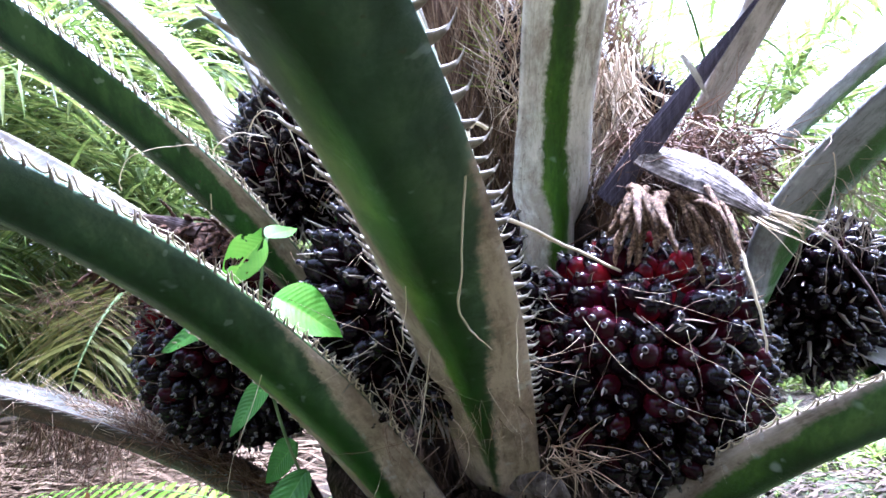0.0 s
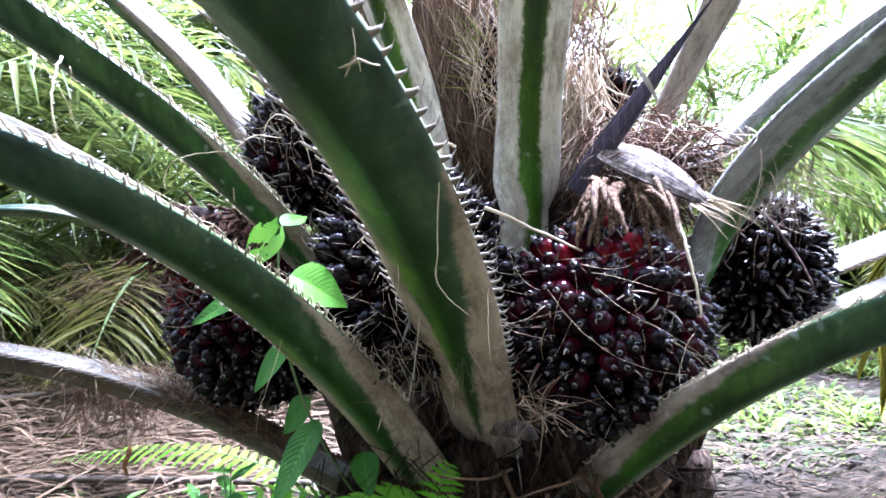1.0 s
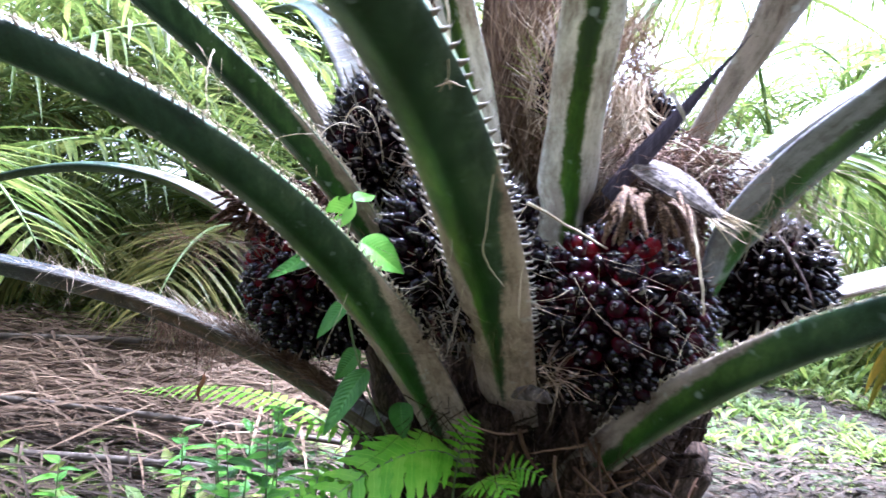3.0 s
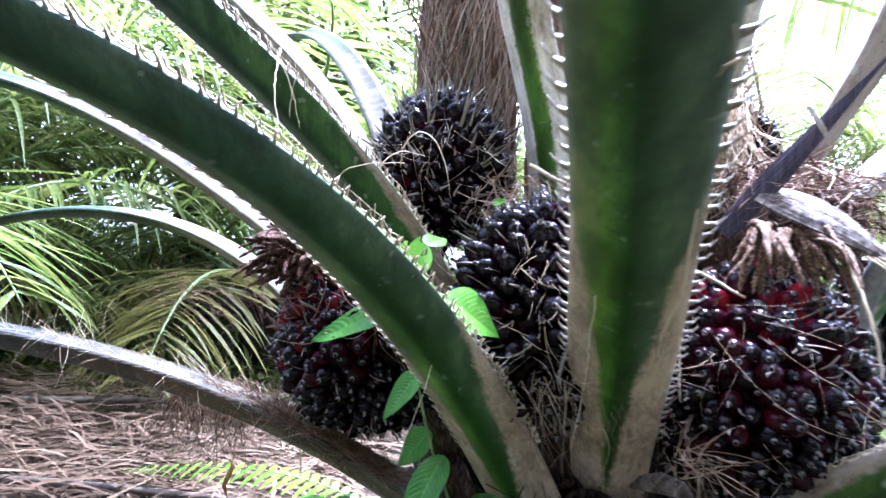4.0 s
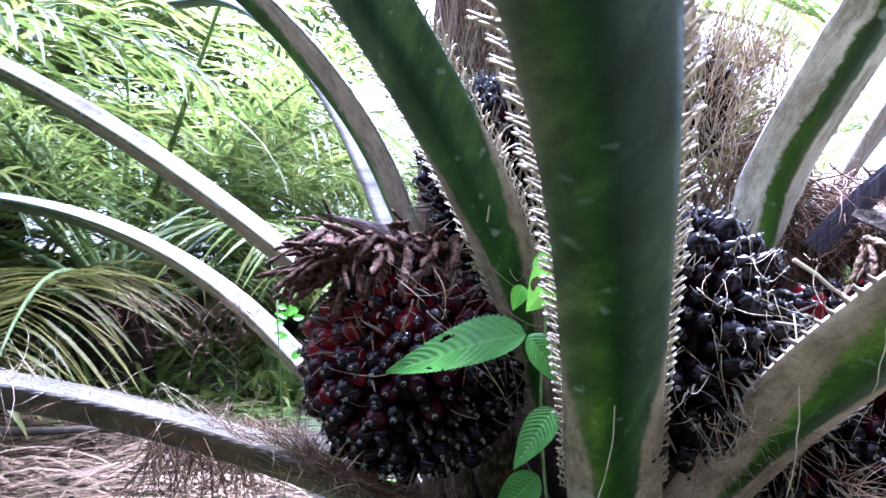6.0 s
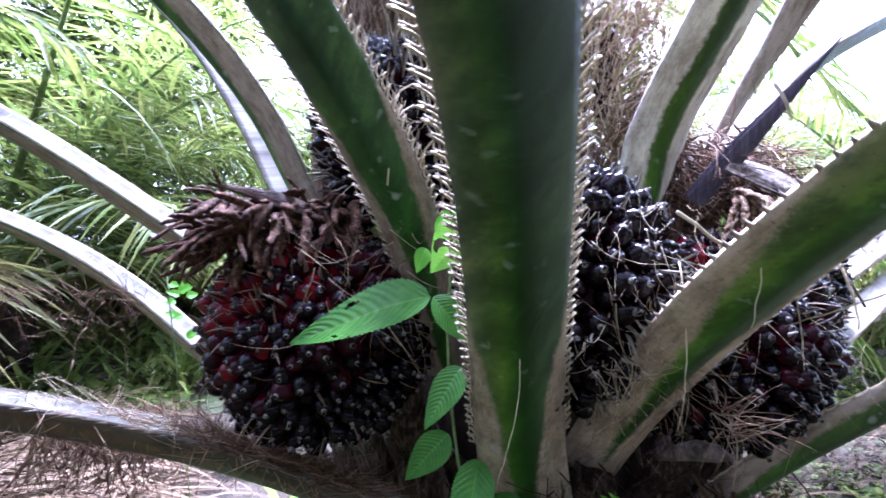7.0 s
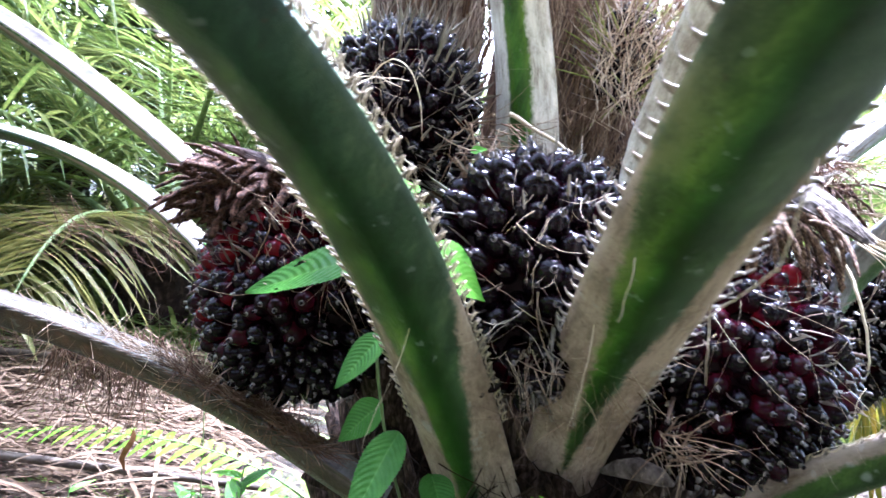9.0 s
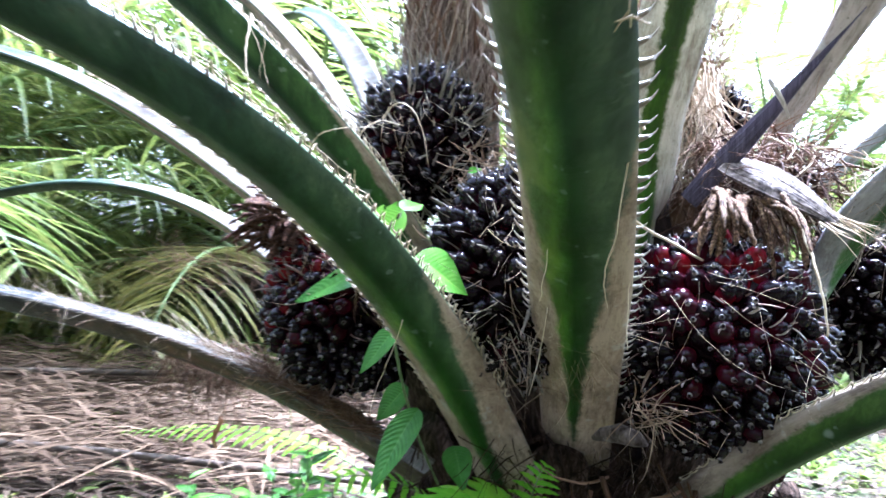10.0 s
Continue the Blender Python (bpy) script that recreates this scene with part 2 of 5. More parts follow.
SHEATH = simple("sheath_grey", [(0.36, (0.02, 0.015, 0.012)), (0.5, (0.085, 0.066, 0.054)), (0.64, (0.2, 0.165, 0.14))], 70, 0.8, 0.6)
SPEAR = simple("spear_purple", [(0.25, (0.018, 0.013, 0.019)), (0.55, (0.052, 0.042, 0.058)), (0.85, (0.13, 0.105, 0.13))], 30, 0.5, 0.5, (6, 6, 0.3))
SHEATH_BROWN = simple("sheath_brown", [(0.3, (0.018, 0.01, 0.007)), (0.48, (0.08, 0.05, 0.034)), (0.7, (0.22, 0.155, 0.11))], 60, 0.85, 1.0, (1, 1, 0.12), dist=0.008)
SPEAR_BROWN = simple("bract_brown_dry", [(0.3, (0.012, 0.006, 0.005)), (0.5, (0.045, 0.026, 0.02)), (0.75, (0.13, 0.085, 0.065))], 40, 0.7, 0.5)
# Brown bark and leaf bases, darkened further: the crown's shade is in the colour.
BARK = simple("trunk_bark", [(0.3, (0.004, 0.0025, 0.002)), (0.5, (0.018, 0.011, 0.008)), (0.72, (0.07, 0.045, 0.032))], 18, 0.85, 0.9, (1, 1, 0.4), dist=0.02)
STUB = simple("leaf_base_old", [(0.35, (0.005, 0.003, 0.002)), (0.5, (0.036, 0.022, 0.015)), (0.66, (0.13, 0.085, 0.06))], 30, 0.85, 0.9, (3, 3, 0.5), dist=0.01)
PALE_KNOB = simple("bud_pale", [(0.35, (0.025, 0.017, 0.013)), (0.5, (0.09, 0.07, 0.058)), (0.65, (0.2, 0.165, 0.14))], 45, 0.8, 0.8, (1, 1, 0.5), dist=0.008)
# Brown fibre with the deep shade at the trunk's front painted in.
FIBRE_SHADED = simple("fibre_shaded", [(0.15, (0.006, 0.004, 0.003)), (0.5, (0.022, 0.013, 0.009)), (0.9, (0.075, 0.048, 0.034))], 25, 0.85, 0.2, island=True)


def leaf_material(name, low, mid, high, glow, ribs=14.0, bump=0.6, rough=0.42):
    """A thin green leaf with side veins along its blade."""
    n = Nodes(name, rough, 0.16 if ribs else 0.08)
    u, v = n.uv()
    f = n.maths("ADD", n.maths("MULTIPLY", n.noise(28, 6), 0.7), n.maths("MULTIPLY", n.island(), 0.35))
    col = n.ramp(f, [(0.25, low), (0.5, mid), (0.8, high)])
    a = n.maths("ABSOLUTE", u, 0)
    rib = n.maths("SINE", n.maths("MULTIPLY", n.maths("SUBTRACT", v, n.maths("MULTIPLY", n.maths("POWER", a, 1.4), 0.2)), ribs * 6.283))
    mid_rib = n.maths("SUBTRACT", 1.0, n.maths("MULTIPLY", a, 14.0), True)
    vein = n.maths("GREATER_THAN", rib, 0.86)
    vein = n.maths("MAXIMUM", n.maths("MULTIPLY", vein, 0.1), mid_rib)
    col = n.mix(n.maths("MULTIPLY", vein, 0.55), col, (high[0] * 1.4, high[1] * 1.25, high[2] * 1.5))
    n.color(col)
    n.bump(n.maths("ADD", rib, n.maths("MULTIPLY", n.noise(110, 3), 0.8)), bump * 0.3, 0.0012)
    n.translucent(glow, col)
    return n.mat


WEED = leaf_material("weed_leaf", (0.025, 0.09, 0.01), (0.046, 0.14, 0.017), (0.095, 0.215, 0.036), 0.32, bump=1.4, rough=0.36)
WEED_YOUNG = leaf_material("weed_leaf_young", (0.055, 0.2, 0.012), (0.1, 0.29, 0.022), (0.2, 0.38, 0.045), 0.4, bump=0.6)
FERN = leaf_material("fern_leaf", (0.1, 0.29, 0.01), (0.17, 0.4, 0.017), (0.27, 0.48, 0.035), 0.45, 20, 0.2)
PALM = leaf_material("palm_leaf", (0.024, 0.044, 0.008), (0.073, 0.105, 0.019), (0.19, 0.195, 0.051), 0.5, 0.0, 0.1, 0.42)
PALM_OLD = leaf_material("palm_leaf_old", (0.045, 0.054, 0.011), (0.095, 0.094, 0.022), (0.19, 0.165, 0.045), 0.45, 0.0, 0.1, 0.45)
GRASS = leaf_material("grass_leaf", (0.035, 0.062, 0.01), (0.08, 0.12, 0.02), (0.19, 0.205, 0.045), 0.35, 0.0, 0.1, 0.5)
LITTER = simple("dry_leaf", [(0.15, (0.014, 0.0075, 0.004)), (0.5, (0.066, 0.039, 0.022)), (0.9, (0.16, 0.106, 0.066))], 12, 0.75, 0.3, island=True)
LITTER_PALE = simple("dry_leaf_pale", [(0.15, (0.018, 0.01, 0.005)), (0.5, (0.075, 0.047, 0.026)), (0.9, (0.145, 0.1, 0.06))], 12, 0.75, 0.3, island=True)
# Darker copy of the dry leaf: the palm's shade is put into its colour.
LITTER_SHADED = simple("dry_leaf_shaded", [(0.15, (0.008, 0.005, 0.003)), (0.5, (0.03, 0.02, 0.012)), (0.9, (0.085, 0.058, 0.036))], 12, 0.8, 0.3, island=True)
LEAF_DEAD = simple("leaf_dead", [(0.2, (0.08, 0.03, 0.012)), (0.5, (0.24, 0.1, 0.04)), (0.85, (0.42, 0.26, 0.14))], 60, 0.7, 0.4)
RACHIS = simple("rachis_green", [(0.3, (0.06, 0.1, 0.03)), (0.7, (0.2, 0.24, 0.1))], 20, 0.5, 0.2)
RACHIS_DRY = simple("rachis_dry", [(0.3, (0.03, 0.022, 0.016)), (0.7, (0.13, 0.105, 0.082))], 20, 0.7, 0.4, (1, 1, 1))


def ground_material():
    n = Nodes("ground_soil", 0.9, 0.2)
    big = n.noise(0.7, 5, 0.6)
    mid = n.noise(6, 7, 0.7)
    fine = n.noise(60, 6, 0.7)
    soil = n.ramp(mid, [(0.35, (0.012, 0.008, 0.005)), (0.5, (0.028, 0.02, 0.012)), (0.7, (0.06, 0.045, 0.03))])
    green = n.ramp(fine, [(0.35, (0.02, 0.04, 0.01)), (0.5, (0.045, 0.08, 0.02)), (0.7, (0.1, 0.13, 0.045))])
    patch = n.ramp(n.maths("ADD", n.maths("MULTIPLY", big, 0.7), n.maths("MULTIPLY", mid, 0.3)), [(0.5, (0, 0, 0)), (0.62, (1, 1, 1))])
    n.color(n.mix(patch, soil, green))
    n.bump(n.maths("ADD", mid, fine), 0.8, 0.03)
    return n.mat


GROUND = ground_material()


# ---- mesh building ----
class Geo:
    """Collects vertices, faces, slots and uv for one mesh."""

    def __init__(self):
        self.v, self.f, self.m, self.uv = [], [], [], []

    def quad_strip(self, rows, slot=0, closed=False, uvs=None):
        base, w = len(self.v), len(rows[0])
        for r in rows:
            self.v.extend(tuple(p) for p in r)
        for i in range(len(rows) - 1):
            for j in range(w if closed else w - 1):
                k = (j + 1) % w
                self.f.append((base + i * w + j, base + i * w + k, base + (i + 1) * w + k, base + (i + 1) * w + j))
                self.m.append(slot)
                if uvs:
                    self.uv.append([uvs[i][j], uvs[i][k], uvs[i + 1][k], uvs[i + 1][j]])
                else:
                    self.uv.append([(0, 0)] * 4)
        return base

    def cap(self, ids, slot=0):
        self.f.append(tuple(ids))
        self.m.append(slot)
        self.uv.append([(0, 0)] * len(ids))

    def tube(self, pts, radii, sides=5, slot=0, flat=1.0):
        rows = []
        n = len(pts)
        ref = Vector((0.31, 0.22, 0.93))
        for i, p in enumerate(pts):
            t = (pts[min(i + 1, n - 1)] - pts[max(i - 1, 0)]).normalized()
            a = t.cross(ref)
            if a.length < 0.05:
                a = t.cross(Vector((1, 0, 0)))
            a.normalize()
            b = t.cross(a)
            r = radii[i] if hasattr(radii, "__len__") else radii
            rows.append([p + a * (r * math.cos(q)) + b * (r * flat * math.sin(q)) for q in [2 * math.pi * k / sides for k in range(sides)]])
        base = self.quad_strip(rows, slot, True)
        self.cap(range(base + sides - 1, base - 1, -1), slot)
        last = base + (n - 1) * sides
        self.cap(range(last, last + sides), slot)

    def blade(self, pts, side, widths, slot=0, fold=0.0, up=None, v0=0.0):
        """A thin strip three points wide along pts; fold lifts its edges."""
        rows, uvs = [], []
        n = len(pts)
        for i, p in enumerate(pts):
            w = widths[i] / 2
            lift = (up or Vector((0, 0, 1))) * (fold * w)
            rows.append([p - side * w + lift, p, p + side * w + lift])
            q = v0 + i / (n - 1)
            uvs.append([(-1, q), (0, q), (1, q)])
        self.quad_strip(rows, slot, False, uvs)

    def mesh(self, name, mats, smooth=True):
        me = bpy.data.meshes.new(name)
        me.from_pydata(self.v, [], self.f)
        layer = me.uv_layers.new(name="UVMap")
        flat = [c for face in self.uv for p in face for c in p]
        layer.data.foreach_set("uv", flat)
        for m in mats:
            me.materials.append(m)
        me.polygons.foreach_set("material_index", self.m)
        me.polygons.foreach_set("use_smooth", [smooth] * len(self.f))
        me.update()
        return me


def part(name, geo, mats, parent, label="", smooth=True):
    me = geo.mesh(name, mats if isinstance(mats, (list, tuple)) else [mats], smooth) if isinstance(geo, Geo) else geo
    ob = new(name, me)
    ob.parent = parent
    if label:
        ob["label"] = label
    return ob


def thing(name, label, category, group="", kind="", at=(0, 0, 0)):
    ob = new(name)
    ob.location = at
    return tagged(ob, label, category, group, kind)


def solid(name, geo, mats, label, category="", group="", kind="", smooth=True):
    ob = new(name, geo.mesh(name, mats if isinstance(mats, (list, tuple)) else [mats], smooth))
    return tagged(ob, label, category, group, kind)


def rnd(a, b):
    return random.uniform(a, b)


def unit():
    while True:
        p = Vector((rnd(-1, 1), rnd(-1, 1), rnd(-1, 1)))
        if 0.1 < p.length < 1:
            return p.normalized()


def bezier(c, n, t0=0.0, t1=1.0):
    c = [Vector(p) for p in c]
    out = []
    for i in range(n):
        t = t0 + (t1 - t0) * i / (n - 1)
        s = 1 - t
        out.append(c[0] * s**3 + c[1] * 3 * s * s * t + c[2] * 3 * s * t * t + c[3] * t**3)
    return out


# ---- fronds of the palm ----
def spine_mesh(name, mat, hook=1.0):
    """A flat horn: broad at its root, bent towards the frond's tip."""
    g = Geo()
    rows = []
    for i in range(5):
        q = i / 4
        x = -0.002 + 0.0165 * q
        y = hook * 0.017 * q ** 1.15
        w = 0.0022 * (1 - q) ** 1.6 + 0.0008 * (1 - 0.6 * q)
        h = 0.0016 * (1 - q) + 0.0005
        rows.append([Vector((x, y - w, -h)), Vector((x, y + w, -h)), Vector((x, y + w, h)), Vector((x, y - w, h))])
    base = g.quad_strip(rows, 0, True)
    g.cap([base + 16, base + 17, base + 18, base + 19])
    return g.mesh(name, [mat])


SPINE_A = spine_mesh("spine", SPINE)
def hook_mesh(name, mat):
    """A stout curved thorn, flat at its root and bent towards the frond's tip."""
    g = Geo()
    rows = []
    for i in range(8):
        q = i / 7
        x = -0.002 + 0.017 * math.sin(1.25 * q)
        y = 0.016 * (1 - math.cos(1.45 * q))
        w = 0.0026 * (1 - q) ** 1.2 + 0.001 * (1 - 0.7 * q)
        h = 0.0028 * (1 - q) + 0.0006
        c, d = math.cos(1.2 * q), math.sin(1.2 * q)
        rows.append([Vector((x + w * d * math.cos(a), y + w * c * math.cos(a), h * math.sin(a))) for a in [math.pi * k / 3 for k in range(6)]])
    base = g.quad_strip(rows, 0, True)
    g.cap(range(base + 42, base + 48))
    return g.mesh(name, [mat])


SPINE_HOOK = hook_mesh("spine_hooked", SPINE)
SPINE_C = spine_mesh("spine_black", SPINE_DARK, 0.4)
SPINE_TOOTH = spine_mesh("spine_tooth", SPINE_DARK, 0.9)


OIL_PALM = thing("oil_palm", "young oil palm with spiny frond stalks round a fibrous crown", "palm tree", "palms of the plantation")


def petiole(ctrl, widths, mat, label, depth=0.5, roll=0.0, ext=0.35, t0=0.0, t1=1.0, rise=0.0, spines=(0.25, 0.018, 1.0), spine=SPINE_A, root=0.14, hollow=0.25, web=False, grow=0.1, face=None):
    """A frond stalk: keeled below, hollowed above, with a row of spines on each edge.
    widths: across the stalk at its base, middle and end. roll tips its upper side towards -y; face: the way across, for a stalk that stands nearly upright."""
    pts = bezier(ctrl, 28, t0, t1)
    t = (pts[0] - pts[1]).normalized()
    pts = [pts[0] + t * root, pts[0] + t * root * 0.5] + pts
    t = (pts[-1] - pts[-2]).normalized()
    for i in range(6):
        t = (t + Vector((0, 0, rise)) * 0.12).normalized()
        pts.append(pts[-1] + t * ext / 6)
    run = [0.0]
    for a, b in zip(pts, pts[1:]):
        run.append(run[-1] + (b - a).length)
    end = run[-7]
    g = Geo()
    rows, uvs, frames = [], [], []
    ns = 16
    for i, p in enumerate(pts):
        t = (pts[min(i + 1, len(pts) - 1)] - pts[max(i - 1, 0)]).normalized()
        s = t.cross(Vector((0, 0, 1))) if face is None else Vector(face) - t * t.dot(Vector(face))
        s.normalize()
        n = s.cross(t)
        a = radians(roll) * (1 if s.y > 0 else -1)
        n, s = n * math.cos(a) - s * math.sin(a), s * math.cos(a) + n * math.sin(a)
        q = min(1.0, max(0.0, run[i] / end))
        w = (widths[0] + (widths[1] - widths[0]) * q * 2 if q < 0.5 else widths[1] + (widths[2] - widths[1]) * (q - 0.5) * 2) / 2
        row, uvr = [], []
        th = depth * w
        for k in range(ns + 1):
            c = -1 + 2 * k / ns
            row.append(p + s * (w * c) - n * (th * (0.32 * max(0.0, math.cos(c * math.pi / 2)) ** 0.7 + 0.68 * (1 - math.sqrt(c * c + 0.006))) + 0.004))
            uvr.append((c, run[i] - root))
        for k in range(7):
            c = 0.94 - 1.88 * k / 6
            row.append(p + s * (w * c) + n * (0.006 - hollow * th * (1 - c * c)))
            uvr.append((1.35 if k else 1.05, run[i] - root))
        rows.append(row)
        uvs.append(uvr)
        frames.append((p, t, s, n, w))
    g.quad_strip(rows, 0, True, uvs)
    m = len(rows[0])
    last = (len(rows) - 1) * m
    g.cap(range(last, last + m))
    stalk = part("frond_stalk", g, mat, OIL_PALM, label)
    start, gap, size = spines
    for side in (-1, 1):
        d = start * end
        tips = []
        while d < run[-1] - 0.02:
            i = max(k for k in range(len(run)) if run[k] <= d)
            i = min(i, len(run) - 2)
            f = (d - run[i]) / (run[i + 1] - run[i])
            p0, t, s, n, w = frames[i]
            p1, _, _, _, w1 = frames[i + 1]
            p = p0.lerp(p1, f) + s * (side * (w + (w1 - w) * f - 0.002))
            x = (s * side + t * rnd(-0.05, 0.12) + n * rnd(0.05, 0.3)).normalized()
            z = x.cross(t).normalized()
            y = z.cross(x)
            far = max(0.0, min(1.0, d / end - 0.4))
            k = size * rnd(0.8, 1.15) * (1 + grow * far) * (0.6 + 0.4 * min(1.0, d / end / 0.55))
            tips.append((p, p + x * (0.0155 * k) + y * (0.012 * k)))
            o = new("spine", spine)
            o.parent = stalk
            o.matrix_basis = Matrix((( x.x * k, y.x * k, z.x * k, p.x), (x.y * k, y.y * k, z.y * k, p.y), (x.z * k, y.z * k, z.z * k, p.z), (0, 0, 0, 1)))
            d += gap * rnd(0.82, 1.2) * (1 + 1.3 * grow * far)
        if web and len(tips) > 2:
            # dry skin left between the spines, a scalloped thread from tip to tip
            line = []
            for (p, a), (p2, b) in zip(tips, tips[1:]):
                sink = rnd(0.08, 0.3)
                for m in range(6):
                    f = m / 6
                    u = (4 * f * (1 - f)) ** 0.45
                    line.append(a.lerp(b, f).lerp(p.lerp(p2, f), u * (1 - sink)) + unit() * 0.0004)
            g = Geo()
            g.tube(line, [0.001 + 0.0006 * random.random() for _ in line], 4)
            # finer threads run on from spine to spine at two heights
            for q in (0.45, 0.8):
                m = 0
                while m < len(tips) - 3:
                    run_on = random.randint(2, 6)
                    th = [p.lerp(a, q + rnd(-0.12, 0.12)) + unit() * 0.0006 for p, a in tips[m:m + run_on + 1]]
                    if len(th) > 1:
                        g.tube(th, 0.00045, 4)
                    m += run_on + random.randint(0, 3)
            part("spine_web", g, STRAW, stalk, "pale dry skin between the spines")
    return stalk


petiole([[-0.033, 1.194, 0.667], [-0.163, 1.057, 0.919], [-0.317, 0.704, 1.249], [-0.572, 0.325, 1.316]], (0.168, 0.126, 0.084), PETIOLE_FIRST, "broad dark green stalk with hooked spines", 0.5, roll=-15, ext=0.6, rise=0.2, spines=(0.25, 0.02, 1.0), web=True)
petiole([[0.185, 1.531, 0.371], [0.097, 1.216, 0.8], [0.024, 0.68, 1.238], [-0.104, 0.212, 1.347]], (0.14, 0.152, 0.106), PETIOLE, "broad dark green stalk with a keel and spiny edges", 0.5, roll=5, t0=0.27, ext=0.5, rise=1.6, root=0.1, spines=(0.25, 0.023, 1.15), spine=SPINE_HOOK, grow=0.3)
petiole([[-0.159, 1.312, 0.888], [-0.248, 1.165, 1.169], [-0.428, 1.02, 1.351], [-0.659, 0.827, 1.53]], (0.08, 0.1, 0.092), PETIOLE_CLEAN, "green stalk with grey scurf near its foot", 0.5, roll=-20, t0=0.15, ext=0.5, web=True)
petiole([[-0.417, 1.539, 1.321], [-0.502, 1.551, 1.502], [-0.643, 1.584, 1.64], [-0.796, 1.647, 1.773]], (0.1, 0.118, 0.125), PETIOLE_SIDE, "grey-green stalk with a bright upper side", 0.9, ext=0.5, roll=3)
petiole([[-0.4, 1.95, 1.34], [-0.58, 2.25, 1.82], [-0.85, 2.6, 2.12], [-1.1, 3.0, 2.2]], (0.11, 0.11, 0.09), PETIOLE_SIDE, "pale stalk arching away, bright above", 0.7, ext=0.25, roll=25, rise=0.0, spines=(0.3, 0.03, 0.4))
petiole([[-0.62, 1.892, 0.908], [-0.997, 2.028, 1.265], [-1.488, 2.113, 1.343], [-2.024, 2.157, 1.155]], (0.09, 0.075, 0.055), PETIOLE_SIDE, "arching stalk with a bright upper side", 0.9, ext=0.6, roll=14, spines=(0.1, 0.02, 0.5), spine=SPINE_C, rise=-0.4)
petiole([[-0.682, 1.613, 1.185], [-0.958, 1.621, 1.376], [-1.246, 1.649, 1.528], [-1.556, 1.69, 1.596]], (0.085, 0.075, 0.065), PETIOLE_SIDE, "pale stalk with a bright upper side", 0.95, ext=0.6, roll=22, spines=(0.1, 0.02, 0.45))
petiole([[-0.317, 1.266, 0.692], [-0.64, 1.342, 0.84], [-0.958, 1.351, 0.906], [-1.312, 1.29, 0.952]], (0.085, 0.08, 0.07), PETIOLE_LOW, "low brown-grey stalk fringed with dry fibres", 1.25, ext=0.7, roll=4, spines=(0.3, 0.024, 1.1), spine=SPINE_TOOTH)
petiole([[0.194, 1.198, 1.199], [0.207, 1.19, 1.414], [0.187, 1.047, 1.435], [0.193, 0.916, 1.641]], (0.175, 0.124, 0.128), PETIOLE_PALE, "upright pale grey stalk with a green keel", 0.4, roll=3, ext=0.6, rise=0.4, spines=(0.3, 0.02, 0.3))
petiole([[-0.006, 1.335, 1.295], [-0.026, 1.329, 1.483], [-0.086, 1.323, 1.62], [-0.107, 1.243, 1.684]], (0.16, 0.136, 0.122), PETIOLE_PALE, "upright pale grey stalk with a green stripe", 0.4, ext=0.6, spines=(0.3, 0.015, 0.3), face=(-0.73, 0.69, 0))
petiole([[0.505, 1.37, 1.38], [0.565, 1.35, 1.52], [0.645, 1.3, 1.637], [0.66, 1.224, 1.73]], (0.11, 0.125, 0.125), PETIOLE_DULL, "dull grey-brown stalk leaning out", 0.6, ext=0.6, spines=(0.3, 0.02, 0.3))
petiole([[0.66, 1.5, 1.33], [0.9, 1.64, 1.53], [1.2, 1.75, 1.76], [1.6, 1.83, 1.95]], (0.09, 0.085, 0.075), PETIOLE_GREY, "thin grey-green stalk behind the crown", 1.5, ext=0.6, roll=0)
petiole([[0.533, 1.143, 1.091], [0.614, 1.1, 1.314], [0.673, 0.758, 1.43], [0.88, 0.587, 1.638]], (0.16, 0.15, 0.085), PETIOLE_GREY, "grey-green stalk with a torn edge", 0.4, ext=0.6, spines=(0.3, 0.02, 0.5))
petiole([[0.272, 1.236, 0.528], [0.384, 1.048, 0.767], [0.512, 0.839, 0.994], [0.731, 0.546, 1.128]], (0.11, 0.122, 0.1), PETIOLE_SIDE, "low stalk, brown above and green along its keel", 0.6, roll=-26, ext=0.6, spines=(0.3, 0.026, 0.8), web=True)
petiole([[0.82, 1.32, 1.04], [1.0, 1.39, 1.09], [1.18, 1.44, 1.14], [1.38, 1.5, 1.2]], (0.075, 0.075, 0.07), PETIOLE_SIDE, "pale stalk leaning out behind the black bunch", 0.9, ext=0.6, roll=20, root=0.05)
petiole([[0.83, 1.24, 0.96], [1.0, 1.3, 1.01], [1.15, 1.36, 1.05], [1.35, 1.44, 1.1]], (0.07, 0.07, 0.065), PETIOLE_SIDE, "pale stalk leaning out under the black bunch", 1.0, ext=0.6, roll=20, root=0.05)


